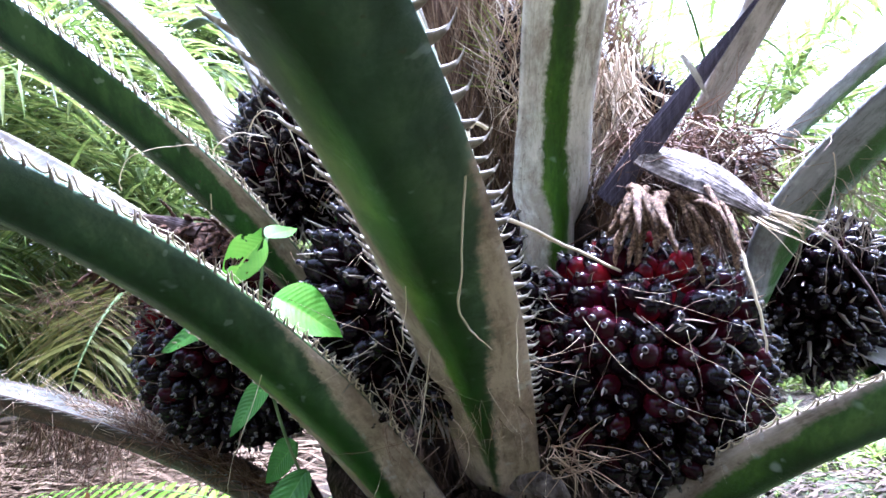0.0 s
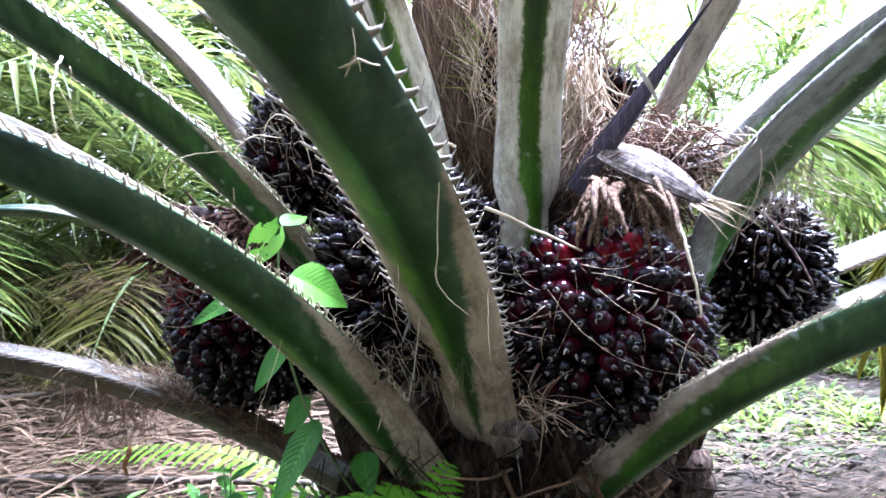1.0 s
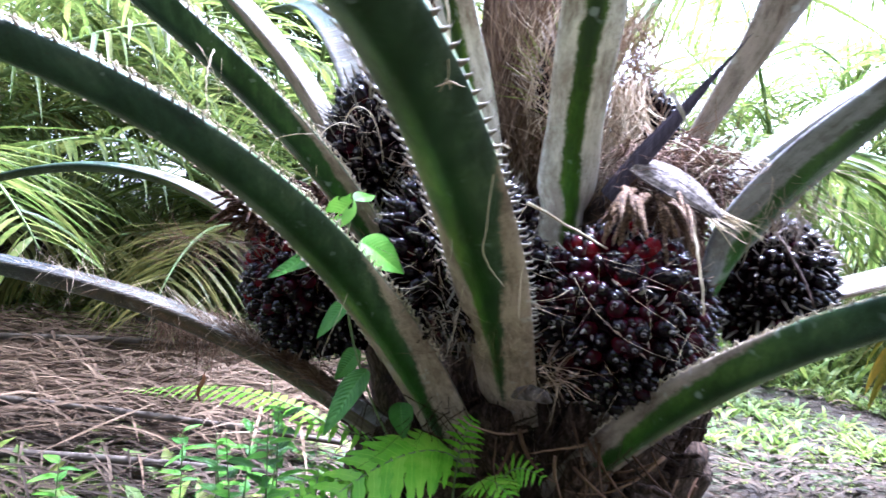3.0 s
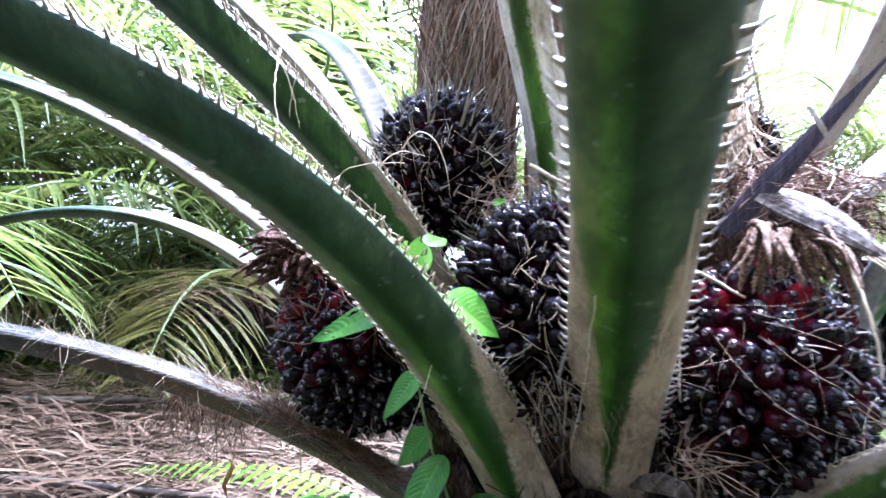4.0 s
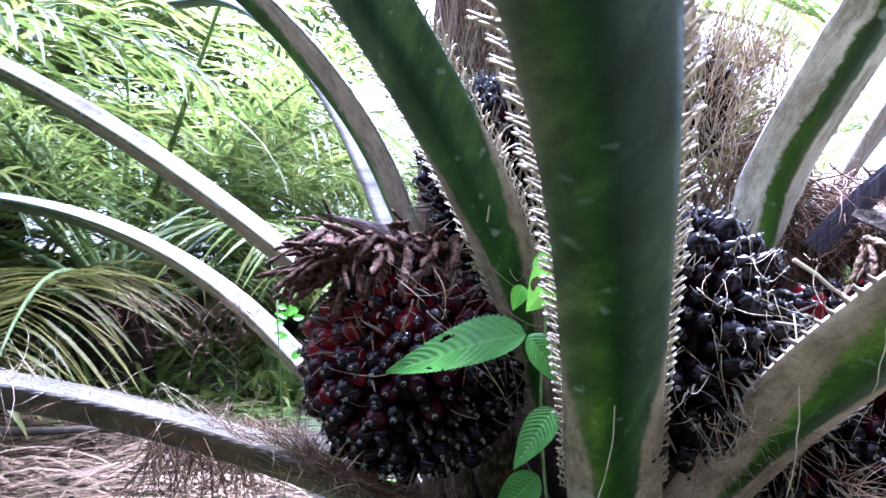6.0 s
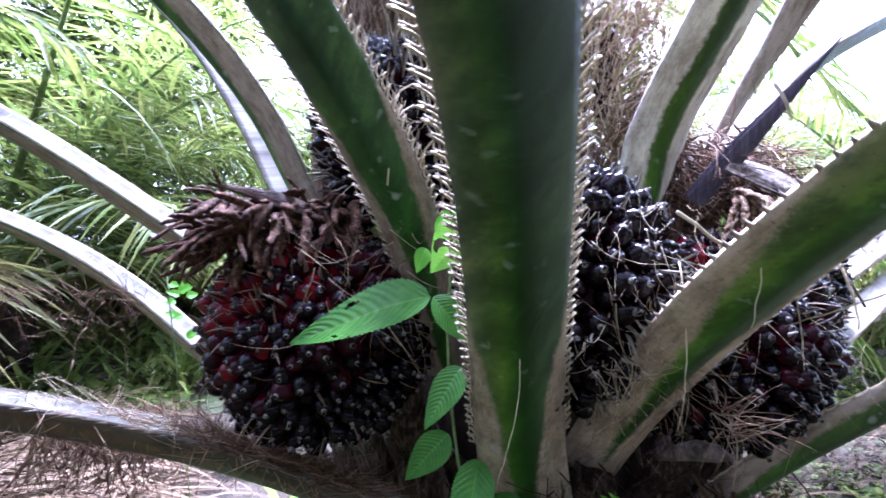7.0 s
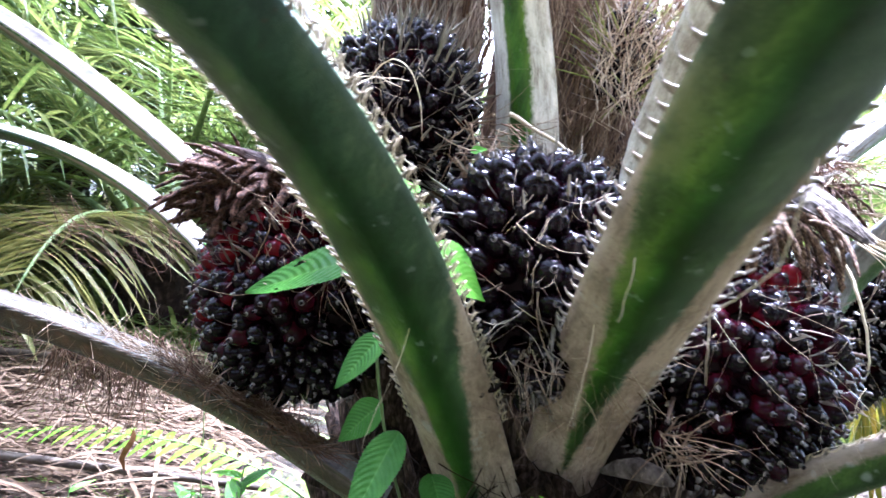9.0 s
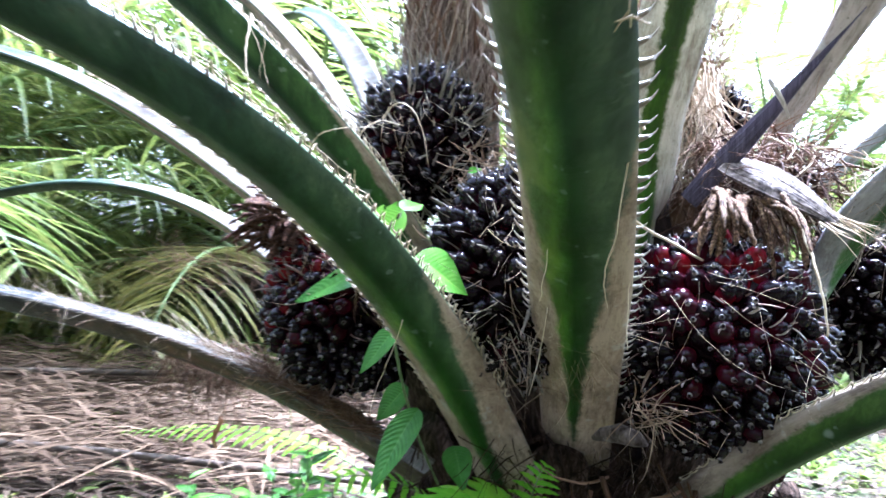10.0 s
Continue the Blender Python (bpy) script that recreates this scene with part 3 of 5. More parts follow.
# ---- fruit bunches ----
def fruit_mesh(name, mat, r=0.0185, length=0.051, neck=1.0):
    g = Geo()
    prof = [(0.6, 0.0), (0.86, 0.14), (0.98, 0.3), (1.0, 0.46), (0.9, 0.64), (0.72, 0.78), (0.45, 0.89), (0.22, 0.935), (0.15, 0.98), (0.19, 1.05), (0.13, 1.065), (0.07, 1.0)]
    sides = 11
    rows = []
    for m, (pr, pz) in enumerate(prof):
        row = []
        for k in range(sides):
            a = 2 * math.pi * k / sides
            dip = 0.07 * max(0, math.sin(a)) if 7 < m < 11 else 0.0
            row.append(Vector((r * pr * math.cos(a), r * pr * math.sin(a), length * (pz if pz < 0.93 else 0.93 + (pz - 0.93 - dip) * neck))))
        rows.append(row)
    g.quad_strip(rows[:8], 0, True)
    g.quad_strip(rows[7:11], 1, True)
    base = g.quad_strip(rows[10:], 0, True)
    g.cap(range(base + sides, base + 2 * sides), 0)
    return g.mesh(name, [mat, STIGMA])


FRUITS = {
    "dark": [fruit_mesh("fruit", FRUIT_DARK, 0.0205, 0.051, 1.1), fruit_mesh("fruit_b", FRUIT_DARK, 0.0185, 0.053, 1.5)],
    "mixed": [fruit_mesh("fruit_c", FRUIT_MIXED, 0.0205), fruit_mesh("fruit_d", FRUIT_MIXED, 0.0215, 0.05)],
    "red": [fruit_mesh("fruit_e", FRUIT_RED, 0.0215), fruit_mesh("fruit_f", FRUIT_RED, 0.02)],
}


def bract_mesh(name, mat, w=0.005, length=0.05, bend=0.012):
    """A pointed dry bract, flat and a little bent."""
    g = Geo()
    rows = []
    for i in range(5):
        q = i / 4
        ww = w * (0.7 + 0.6 * q - 1.25 * q * q) + 0.0003
        rows.append([Vector((-ww, bend * q * q, length * q)), Vector((0, bend * q * q - 0.3 * ww, length * q)), Vector((ww, bend * q * q, length * q)), Vector((0, bend * q * q + 0.25 * ww, length * q))])
    g.quad_strip(rows, 0, True)
    return g.mesh(name, [mat])


BRACTS = [bract_mesh("bract", BRACT, 0.0045, 0.038), bract_mesh("bract_b", BRACT, 0.004, 0.042, -0.01)]
BRACTS_FINE = [bract_mesh("bract_g", BRACT, 0.0018, 0.075, 0.012), bract_mesh("bract_h", BRACT, 0.0018, 0.085, -0.02)]
BRACTS_GREEN = [bract_mesh("bract_i", GRASS, 0.0022, 0.095, 0.012)]
BRACTS_BROWN = [bract_mesh("bract_e", BRACT_BROWN, 0.0042, 0.038, 0.012), bract_mesh("bract_f", BRACT_BROWN, 0.0036, 0.042, -0.012)]
BRACTS_CURL = [bract_mesh("bract_j", BRACT_BROWN, 0.002, 0.036, 0.016), bract_mesh("bract_k", BRACT_BROWN, 0.0016, 0.042, -0.02)]
BRACTS_DARK = [bract_mesh("bract_c", BRACT_DARK, 0.0034, 0.055, 0.01), bract_mesh("bract_d", BRACT_DARK, 0.0028, 0.062, -0.01)]


def turned(z, p, k, spin):
    q = z.to_track_quat("Z", "Y").to_matrix().to_4x4()
    return Matrix.Translation(p) @ q @ Matrix.Rotation(spin, 4, "Z") @ Matrix.Diagonal((k, k, k, 1))


def bunch(label, at, radii, lean, reds, bracts, bract_n, keep, size=1.0, upright=0.0, bare=-2.0):
    """An oil palm fruit bunch: a dark core set all over with fruits and pointed bracts.
    keep(n): whether a fruit stands where the surface faces n. reds(n): its ripeness, 0 to 1. Below the height bare on its side it has few bracts."""
    at, radii = Vector(at), Vector(radii)
    holder = thing("fruit_bunch", label, "fruit bunch", "fruit bunches of the palm", at=at)
    turn = Euler([radians(a) for a in lean]).to_matrix()
    g = Geo()
    rows = []
    for i in range(13):
        th = math.pi * (0.02 + 0.96 * i / 12)
        rows.append([turn @ Vector((radii.x * 0.86 * math.sin(th) * math.cos(2 * math.pi * k / 20), radii.y * 0.86 * math.sin(th) * math.sin(2 * math.pi * k / 20), radii.z * 0.86 * math.cos(th))) for k in range(20)])
    g.quad_strip(rows, 0, True)
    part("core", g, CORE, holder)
    area = 4 * math.pi * (radii.x * radii.y * radii.z) ** (2 / 3)
    total = int(area / (0.033 * size) ** 2)
    for i in range(total):
        c = 1 - 2 * (i + 0.5) / total
        a = i * 2.39996
        s = math.sqrt(1 - c * c)
        n = Vector((s * math.cos(a), s * math.sin(a), c)) + unit() * 0.07
        n.normalize()
        p = turn @ Vector((n.x * radii.x, n.y * radii.y, n.z * radii.z)) * rnd(0.76, 0.85)
        out = (turn @ Vector((n.x / radii.x, n.y / radii.y, n.z / radii.z))).normalized()
        if not keep(out):
            continue
        out = (out + unit() * 0.2 + Vector((0, 0, upright))).normalized()
        ripe = reds(out) + rnd(-0.25, 0.25)
        kind = "red" if ripe > 0.85 else "mixed" if ripe > 0.4 else "dark"
        o = new("fruit", random.choice(FRUITS[kind]))
        o.parent = holder
        o.matrix_basis = turned(out, p, size * rnd(0.8, 1.25), rnd(0, 6.28))
    done = 0
    while done < bract_n:
        n = unit()
        out = (turn @ Vector((n.x / radii.x, n.y / radii.y, n.z / radii.z))).normalized()
        done += 1
        if not keep(out) or (out.z < bare and random.random() < 0.85):
            continue
        p = turn @ Vector((n.x * radii.x, n.y * radii.y, n.z * radii.z)) * rnd(0.88, 0.96)
        out = (out + unit() * 0.45 + Vector((0, 0, upright * 1.5))).normalized()
        o = new("bract", random.choice(bracts))
        o.parent = holder
        o.matrix_basis = turned(out, p, rnd(0.7, 1.25), rnd(0, 6.28))
    return holder


bunch("ripe purple-black and dark red fruit bunch under dried spikelets", (0.33, 1.105, 0.965), (0.2, 0.185, 0.205), (0, 0, 0), lambda n: 0.46 + 0.4 * n.z, BRACTS_BROWN + BRACTS + BRACTS_CURL, 420, lambda n: n.y < 0.45, 0.9, bare=-0.25)
bunch("black fruit bunch crowded with grey bracts between two frond stalks", (-0.03, 1.085, 1.075), (0.165, 0.165, 0.195), (0, 0, 0), lambda n: -0.1 + 0.1 * n.z, BRACTS_DARK, 220, lambda n: n.y < 0.5, upright=0.15)
bunch("ripe fruit bunch, red on top, black below, brown-capped", (-0.4, 1.34, 0.97), (0.2, 0.195, 0.21), (0, 0, 0), lambda n: 0.44 + 0.66 * n.z - 0.4 * n.x, BRACTS_BROWN + BRACTS_CURL * 2, 620, lambda n: n.y < 0.45, 0.85, bare=0.05)
bunch("young black fruit bunch bristling with long dark bracts", (-0.265, 1.335, 1.345), (0.14, 0.13, 0.17), (0, 0, 0), lambda n: -0.2, BRACTS_DARK, 360, lambda n: n.y < 0.6, 0.85, upright=0.35)
bunch("black fruit bunch with grey bracts behind a frond stalk", (0.74, 1.34, 1.06), (0.14, 0.14, 0.17), (0, 0, 0), lambda n: -0.1, BRACTS, 260, lambda n: n.y < 0.5, 0.8)
bunch("small unripe black bunch high in the crown", (0.42, 1.44, 1.45), (0.065, 0.06, 0.075), (0, 0, 0), lambda n: -0.2, BRACTS_DARK, 160, lambda n: n.y < 0.6, 0.7, upright=0.3)


bunch("young flower head with greenish brown bracts between upright stalks", (0.172, 1.335, 1.525), (0.055, 0.05, 0.11), (0, 0, 0), lambda n: -0.2, BRACTS_FINE + BRACTS_GREEN * 3, 240, lambda n: n.y < 0.6, 0.5, upright=0.45)


# ---- trunk ----
AX, AY = 0.19, 1.66


def trunk():
    g = Geo()
    rows = []
    for i in range(15):
        q = i / 14
        z = -0.1 + 1.62 * q
        r = 0.43 - 0.05 * q if q < 0.6 else 0.39 - 0.62 * (q - 0.6)
        rows.append([Vector((AX + r * (1 + 0.06 * math.sin(5 * a + 9 * q)) * math.cos(a), AY + r * (1 + 0.06 * math.sin(4 * a + 7 * q)) * math.sin(a), z)) for a in [2 * math.pi * k / 28 for k in range(28)]])
    g.quad_strip(rows, 0, True)
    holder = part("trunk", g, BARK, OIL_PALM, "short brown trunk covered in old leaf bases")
    i = 0
    for z in np.arange(0.06, 0.72, 0.085):
        for k in range(9):
            a = 2 * math.pi * (k + 0.5 * (i % 2)) / 9 + rnd(-0.08, 0.08)
            out = Vector((math.cos(a), math.sin(a), 0))
            side = Vector((-out.y, out.x, 0))
            g = Geo()
            rows = []
            length = rnd(0.12, 0.2)
            for j in range(5):
                q = j / 4
                w = 0.1 * (1 - 0.45 * q) * rnd(0.92, 1.08)
                th = 0.045 * (1 - 0.35 * q)
                c = Vector((AX, AY, z)) + out * (0.36 + length * q) + Vector((0, 0, 0.18 * q * q + 0.04 * q))
                up = Vector((0, 0, 1)) - out * 0.5
                rows.append([c + side * (w * math.cos(b)) + up * (th * math.sin(b) * rnd(0.85, 1.15)) for b in [2 * math.pi * m / 10 for m in range(10)]])
            base = g.quad_strip(rows, 0, True)
            g.cap(range(base + 40, base + 50))
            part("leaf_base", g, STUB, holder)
        i += 1
    return holder


trunk()


def foot_stubs():
    """Broken old leaf bases and bark flakes round the foot of the stalks."""
    for k in range(26):
        a = radians(rnd(195, 345))
        out = Vector((math.cos(a), math.sin(a), 0))
        z = rnd(0.42, 0.74)
        p = Vector((AX, AY, z)) + out * rnd(0.42, 0.52)
        d = (out * 0.5 + Vector((rnd(-0.5, 0.5), rnd(-0.3, 0.1), rnd(-0.2, 1.0)))).normalized()
        g = Geo()
        ln, w = rnd(0.06, 0.15), rnd(0.008, 0.026)
        pts = [p + d * (ln * m / 5) + unit() * (0.18 * w) for m in range(6)]
        g.tube(pts, [w * rnd(0.75, 1.15) * (1 - 0.5 * m / 5) for m in range(6)], 8, flat=rnd(0.35, 0.8))
        part("leaf_base", g, STUB, OIL_PALM)


foot_stubs()


# ---- fibres, straws ----
def strand(p, d, length, bend, n=6):
    pts = [p]
    step = length / n
    curl = unit() * bend
    for _ in range(n):
        d = (d + curl * step * 8 + unit() * 0.12).normalized()
        pts.append(pts[-1] + d * step)
    return pts


def fibres(name, label, at, spread, way, count, length, mat, radius=0.0011, bend=0.3, loose=0.5):
    g = Geo()
    at, spread, way = Vector(at), Vector(spread), Vector(way).normalized()
    for _ in range(count):
        o = Vector((rnd(-1, 1) * spread.x, rnd(-1, 1) * spread.y, rnd(-1, 1) * spread.z))
        pts = strand(at + o, (way + unit() * loose).normalized(), length * rnd(0.4, 1.3), bend, 9)
        r = radius * rnd(0.5, 1.6)
        g.tube(pts, [r * (1 - 0.8 * k / 9) for k in range(10)], 4)
    return solid(name, g, mat, label, "fibre", "", "stuff")


def sheath_column(label, at, radius, top, lean):
    """The fibrous sheath of the young leaves: a ragged, ribbed brown column."""
    g = Geo()
    rows = []
    for i in range(17):
        q = i / 16
        z = at[2] + (top - at[2]) * q
        row = []
        for k in range(40):
            a = 2 * math.pi * k / 40
            r = radius * (1 - 0.25 * q) * (1 + 0.09 * math.sin(11 * a + 6 * q) + 0.05 * math.sin(23 * a - 4 * q) + rnd(-0.03, 0.03))
            row.append(Vector((at[0] + lean[0] * q + r * math.cos(a), at[1] + lean[1] * q + r * math.sin(a), z)))
        rows.append(row)
    g.quad_strip(rows, 0, True)
    return part("leaf_sheath", g, FIBRE_DARK if "dark" in label else SHEATH_BROWN, OIL_PALM, label, False)


sheath_column("brown fibrous sheath of a young leaf", (-0.22, 1.62, 1.2), 0.14, 2.3, (-0.02, 0.0))
sheath_column("brown fibrous sheath of a young leaf", (0.1, 1.56, 1.2), 0.16, 2.3, (0.0, 0.0))
sheath_column("dark brown fibrous core of the crown", (0.46, 1.44, 0.9), 0.15, 1.3, (0.0, 0.0))
fibres("fibre_mat", "dark curled fibres over the crown", (0.45, 1.25, 1.27), (0.13, 0.05, 0.1), (0.1, -0.4, -0.5), 420, 0.11, FIBRE_DARK, 0.002, 0.9, 1.2)
fibres("fibre_mat", "brown fibrous leaf sheath behind the black bunch", (-0.22, 1.49, 1.6), (0.13, 0.04, 0.28), (0, -0.1, 1), 560, 0.24, FIBRE, 0.0015, 0.3, 0.32)
fibres("fibre_mat", "dark strips torn from the leaf sheath", (-0.22, 1.455, 1.58), (0.13, 0.02, 0.26), (0.15, -0.15, 1), 90, 0.17, FIBRE_DARK, 0.0032, 0.5, 0.4)
fibres("fibre_mat", "brown fibre mat between the upright stalks", (0.09, 1.39, 1.45), (0.09, 0.05, 0.22), (0, 0, 1), 560, 0.25, FIBRE_BROWN, 0.0014, 0.3, 0.45)
fibres("fibre_mat", "tangled dark brown dry strips in the middle of the crown", (0.46, 1.3, 1.33), (0.13, 0.1, 0.08), (0.0, -0.5, -0.5), 320, 0.11, FIBRE_DARK, 0.0018, 1.2, 1.0)
fibres("fibre_mat", "curled pale dry strips over the crown", (0.5, 1.17, 1.3), (0.11, 0.04, 0.07), (0.1, -0.4, -0.4), 70, 0.13, FIBRE_TAN, 0.0016, 1.1, 1.0)
fibres("fibre_mat", "pale tan fibres round the young flower head", (0.15, 1.26, 1.52), (0.07, 0.03, 0.16), (0.1, -0.2, 1), 180, 0.14, FIBRE_TAN, 0.0007, 0.9, 0.9)
fibres("fibre_mat", "tan fibres hanging beside the upright stalk", (0.345, 1.31, 1.45), (0.04, 0.03, 0.1), (0.1, -0.1, -1), 260, 0.17, FIBRE_TAN, 0.0017, 0.8, 0.5)
fibres("fibre_mat", "brown fibres round the foot of the stalks, painted in shade", (0.12, 1.14, 0.7), (0.34, 0.1, 0.06), (0, -0.3, -1), 230, 0.2, FIBRE_SHADED, 0.0012, 0.6, 0.9)
fibres("fibre_mat", "brown fibre tuft beside the ripe bunch", (0.175, 0.93, 0.865), (0.03, 0.025, 0.025), (0.3, -0.5, 0.0), 45, 0.085, FIBRE_BROWN, 0.0008, 1.1, 1.1)
fibres("fibre_mat", "dark brown fibres behind the dried spikelets", (0.42, 1.2, 1.3), (0.12, 0.05, 0.08), (0.2, -0.4, -0.2), 300, 0.16, FIBRE_DARK, 0.0013, 0.6, 1.0)
fibres("fibre_mat", "torn fibres along the edge of the grey-green stalk", (0.62, 1.04, 1.27), (0.06, 0.06, 0.07), (0.3, -0.2, -0.8), 130, 0.14, FIBRE, 0.0009, 0.7, 0.9)
fibres("fibre_mat", "brown dry scraps caught between the black bunches", (-0.12, 1.19, 1.28), (0.06, 0.04, 0.05), (0.3, -0.4, -0.4), 120, 0.11, FIBRE_BROWN, 0.0012, 0.9, 1.0)
fibres("straw_litter", "thin brown strands tangled over the black bunch", (0.02, 0.93, 0.98), (0.1, 0.02, 0.1), (0.1, -0.2, -1), 90, 0.13, FIBRE_BROWN, 0.0005, 1.8, 1.0)
fibres("straw_litter", "thin brown strands tangled over the capped bunch", (-0.36, 1.14, 1.08), (0.12, 0.03, 0.09), (0.1, -0.4, -0.8), 60, 0.12, FIBRE_BROWN, 0.0006, 1.4, 1.0)
fibres("straw_litter", "pale straws caught over the black bunch", (0.0, 0.925, 1.09), (0.12, 0.02, 0.13), (0.1, -0.2, -1), 120, 0.14, STRAW, 0.0003, 1.6, 0.9)
fibres("straw_litter", "pale straws caught over the ripe bunch", (0.3, 0.92, 0.98), (0.19, 0.03, 0.14), (0.2, -0.2, -1), 34, 0.16, STRAW, 0.00026, 1.3, 1.3)
fibres("straw_litter", "pale straws caught over the high black bunch", (-0.24, 1.2, 1.33), (0.1, 0.02, 0.1), (0.1, -0.2, -1), 34, 0.16, STRAW, 0.00034, 1.4, 1.2)
fibres("fibre_mat", "grey-tan dry fibres over the young flower head", (0.22, 1.28, 1.47), (0.12, 0.05, 0.2), (0.2, -0.1, 1), 300, 0.13, FIBRE_BROWN, 0.0009, 1.0, 1.1)
fibres("fibre_mat", "grey-brown fibres behind the upright stalks", (0.33, 1.43, 1.45), (0.1, 0.05, 0.24), (0.1, 0, 1), 1000, 0.18, FIBRE_BROWN, 0.0014, 0.7, 0.7)


def fringe(label, ctrl, t0, t1, lift, side, way, count, length, mat, radius=0.0009, loose=0.6, bend=0.7):
    """Dry fibres scattered along a stalk."""
    g = Geo()
    pts = bezier(ctrl, 40, t0, t1)
    for _ in range(count):
        k = random.randrange(39)
        t = (pts[k + 1] - pts[k]).normalized()
        p = pts[k].lerp(pts[k + 1], random.random()) + Vector((0, rnd(-1, 1) * side, lift))
        d = (Vector(way) + t * rnd(-1.0, 1.2) + unit() * loose).normalized()
        g.tube(strand(p, d, length * rnd(0.4, 1.4), bend), [radius * rnd(0.6, 1.5) * (1 - 0.12 * m) for m in range(7)], 4)
    return solid("dry_fringe", g, mat, label, "fibre", "", "stuff")


LOW = [[-0.317, 1.266, 0.692], [-0.64, 1.342, 0.84], [-0.958, 1.351, 0.906], [-1.312, 1.29, 0.952]]
fringe("dry fibres lying along the low stalk", LOW, 0.0, 0.42, 0.004, 0.036, (0, -0.1, 0.05), 300, 0.075, FIBRE_BROWN, 0.0008, 0.4)
fringe("dark brown dry fibres over the foot of the low stalk", LOW, 0.0, 0.3, 0.006, 0.045, (0, -0.25, 0.0), 520, 0.07, FIBRE_DARK, 0.0011, 0.5)
fringe("fine pale fibres standing along the low stalk", LOW, 0.15, 0.9, 0.006, 0.036, (-0.4, -0.1, 0.5), 160, 0.09, FIBRE_TAN, 0.0005, 0.9, 1.4)
fringe("dry fibres hanging from the low stalk", LOW, 0.1, 0.8, 0.0, 0.035, (0, -0.5, -1), 80, 0.11, FIBRE_BROWN, 0.0006, 0.9, 1.2)
fibres("root_fibres", "brown roots creeping over the trunk below the bunch", (0.3, 1.06, 0.68), (0.22, 0.04, 0.05), (-0.3, -0.5, -1), 26, 0.24, FIBRE_DARK, 0.0036, 0.6, 0.9)


fibres("fibre_mat", "fine brown fuzz of a dead frond behind the low stalk", (-0.85, 1.62, 0.98), (0.15, 0.05, 0.05), (-0.2, 0, 0.3), 110, 0.12, FIBRE_DARK, 0.0007, 1.0, 1.0)
fibres("fibre_mat", "dry brown fibres hanging under the low stalk", (-0.76, 1.4, 0.82), (0.1, 0.02, 0.025), (0.1, 0.05, -1), 260, 0.19, FIBRE_DARK, 0.0011, 0.9, 0.6)
fibres("fibre_mat", "light brown dry strands hanging under the low stalk", (-0.74, 1.37, 0.83), (0.13, 0.05, 0.025), (0.05, -0.1, -1), 60, 0.19, FIBRE_BROWN, 0.001, 1.1, 0.7)

# a shrivelled dead leaf hangs from a strand under the low stalk
dead_leaf = thing("dead_leaf", "small curled orange-brown dead leaf hanging on a strand", "leaf")
g = Geo()
g.tube([Vector(p) for p in ((-0.606, 1.292, 0.8), (-0.618, 1.24, 0.775), (-0.63, 1.2, 0.745), (-0.635, 1.19, 0.722))], [0.0009, 0.0008, 0.0008, 0.0007], 5)
part("strand", g, FIBRE_BROWN, dead_leaf, "thin dry strand")
g = Geo()
g.blade([Vector(p) for p in ((-0.635, 1.19, 0.722), (-0.63, 1.18, 0.708), (-0.637, 1.178, 0.69), (-0.645, 1.184, 0.672), (-0.64, 1.19, 0.652))], Vector((0.8, 0.5, 0.1)), [0.003, 0.011, 0.013, 0.009, 0.002], 0, 0.9)
part("blade", g, LEAF_DEAD, dead_leaf, "curled orange-brown blade")


# ---- dried flower parts over the ripe bunches ----
def spikelets(label, at, spread, way, count, length, radius, mat, droop, loose=0.5):
    holder = thing("dried_flower_head", label, "dried flower", at=at)
    spread, way = Vector(spread), Vector(way).normalized()
    for _ in range(count):
        p = Vector((rnd(-1, 1) * spread.x, rnd(-1, 1) * spread.y, rnd(-1, 1) * spread.z))
        d = (way + Vector((p.x / (spread.x + 0.01), p.y / (spread.y + 0.01), 0)) * 0.5 + unit() * loose).normalized()
        pts = [p]
        n = 20
        ln = length * rnd(0.6, 1.25)
        for k in range(n):
            d = (d + Vector((0, 0, -droop / n)) + unit() * 0.08).normalized()
            pts.append(pts[-1] + d * (ln / n))
        g = Geo()
        r = radius * rnd(0.65, 1.45)
        g.tube(pts, [r * (1.1 - 0.45 * k / n) * rnd(0.88, 1.12) * (1.06 if k % 2 else 0.9) * (1 if k < n - 1 else 0.75) * (1 if k < n else 0.2) for k in range(n + 1)], 8, flat=rnd(0.5, 0.9))
        g.v = [tuple(Vector(q) + unit() * (r * 0.2)) for q in g.v]
        part("spikelet", g, mat, holder)
    return holder


spikelets("tan knobbly dried spikelets hanging over the ripe bunch", (0.375, 1.05, 1.23), (0.075, 0.03, 0.02), (0, -0.75, -0.25), 22, 0.13, 0.0075, SPIKE_TAN, 1.4, 0.55)
spikelets("matted brown dried spikelets capping the ripe bunch", (-0.48, 1.34, 1.17), (0.12, 0.11, 0.03), (-0.45, -0.7, -0.05), 250, 0.09, 0.0066, SPIKE_BROWN, 0.7, 0.8)
spikelets("brown dried spikelets lying under the cap of the ripe bunch", (-0.53, 1.3, 1.13), (0.07, 0.08, 0.03), (-0.7, -0.6, -0.2), 50, 0.09, 0.0066, SPIKE_BROWN, 0.5, 0.6)
spikelets("brown curled dry strands in the middle of the crown", (0.46, 1.19, 1.28), (0.09, 0.07, 0.06), (0.1, -0.5, -0.2), 60, 0.1, 0.0032, SPIKE_BROWN, 1.2, 1.2)


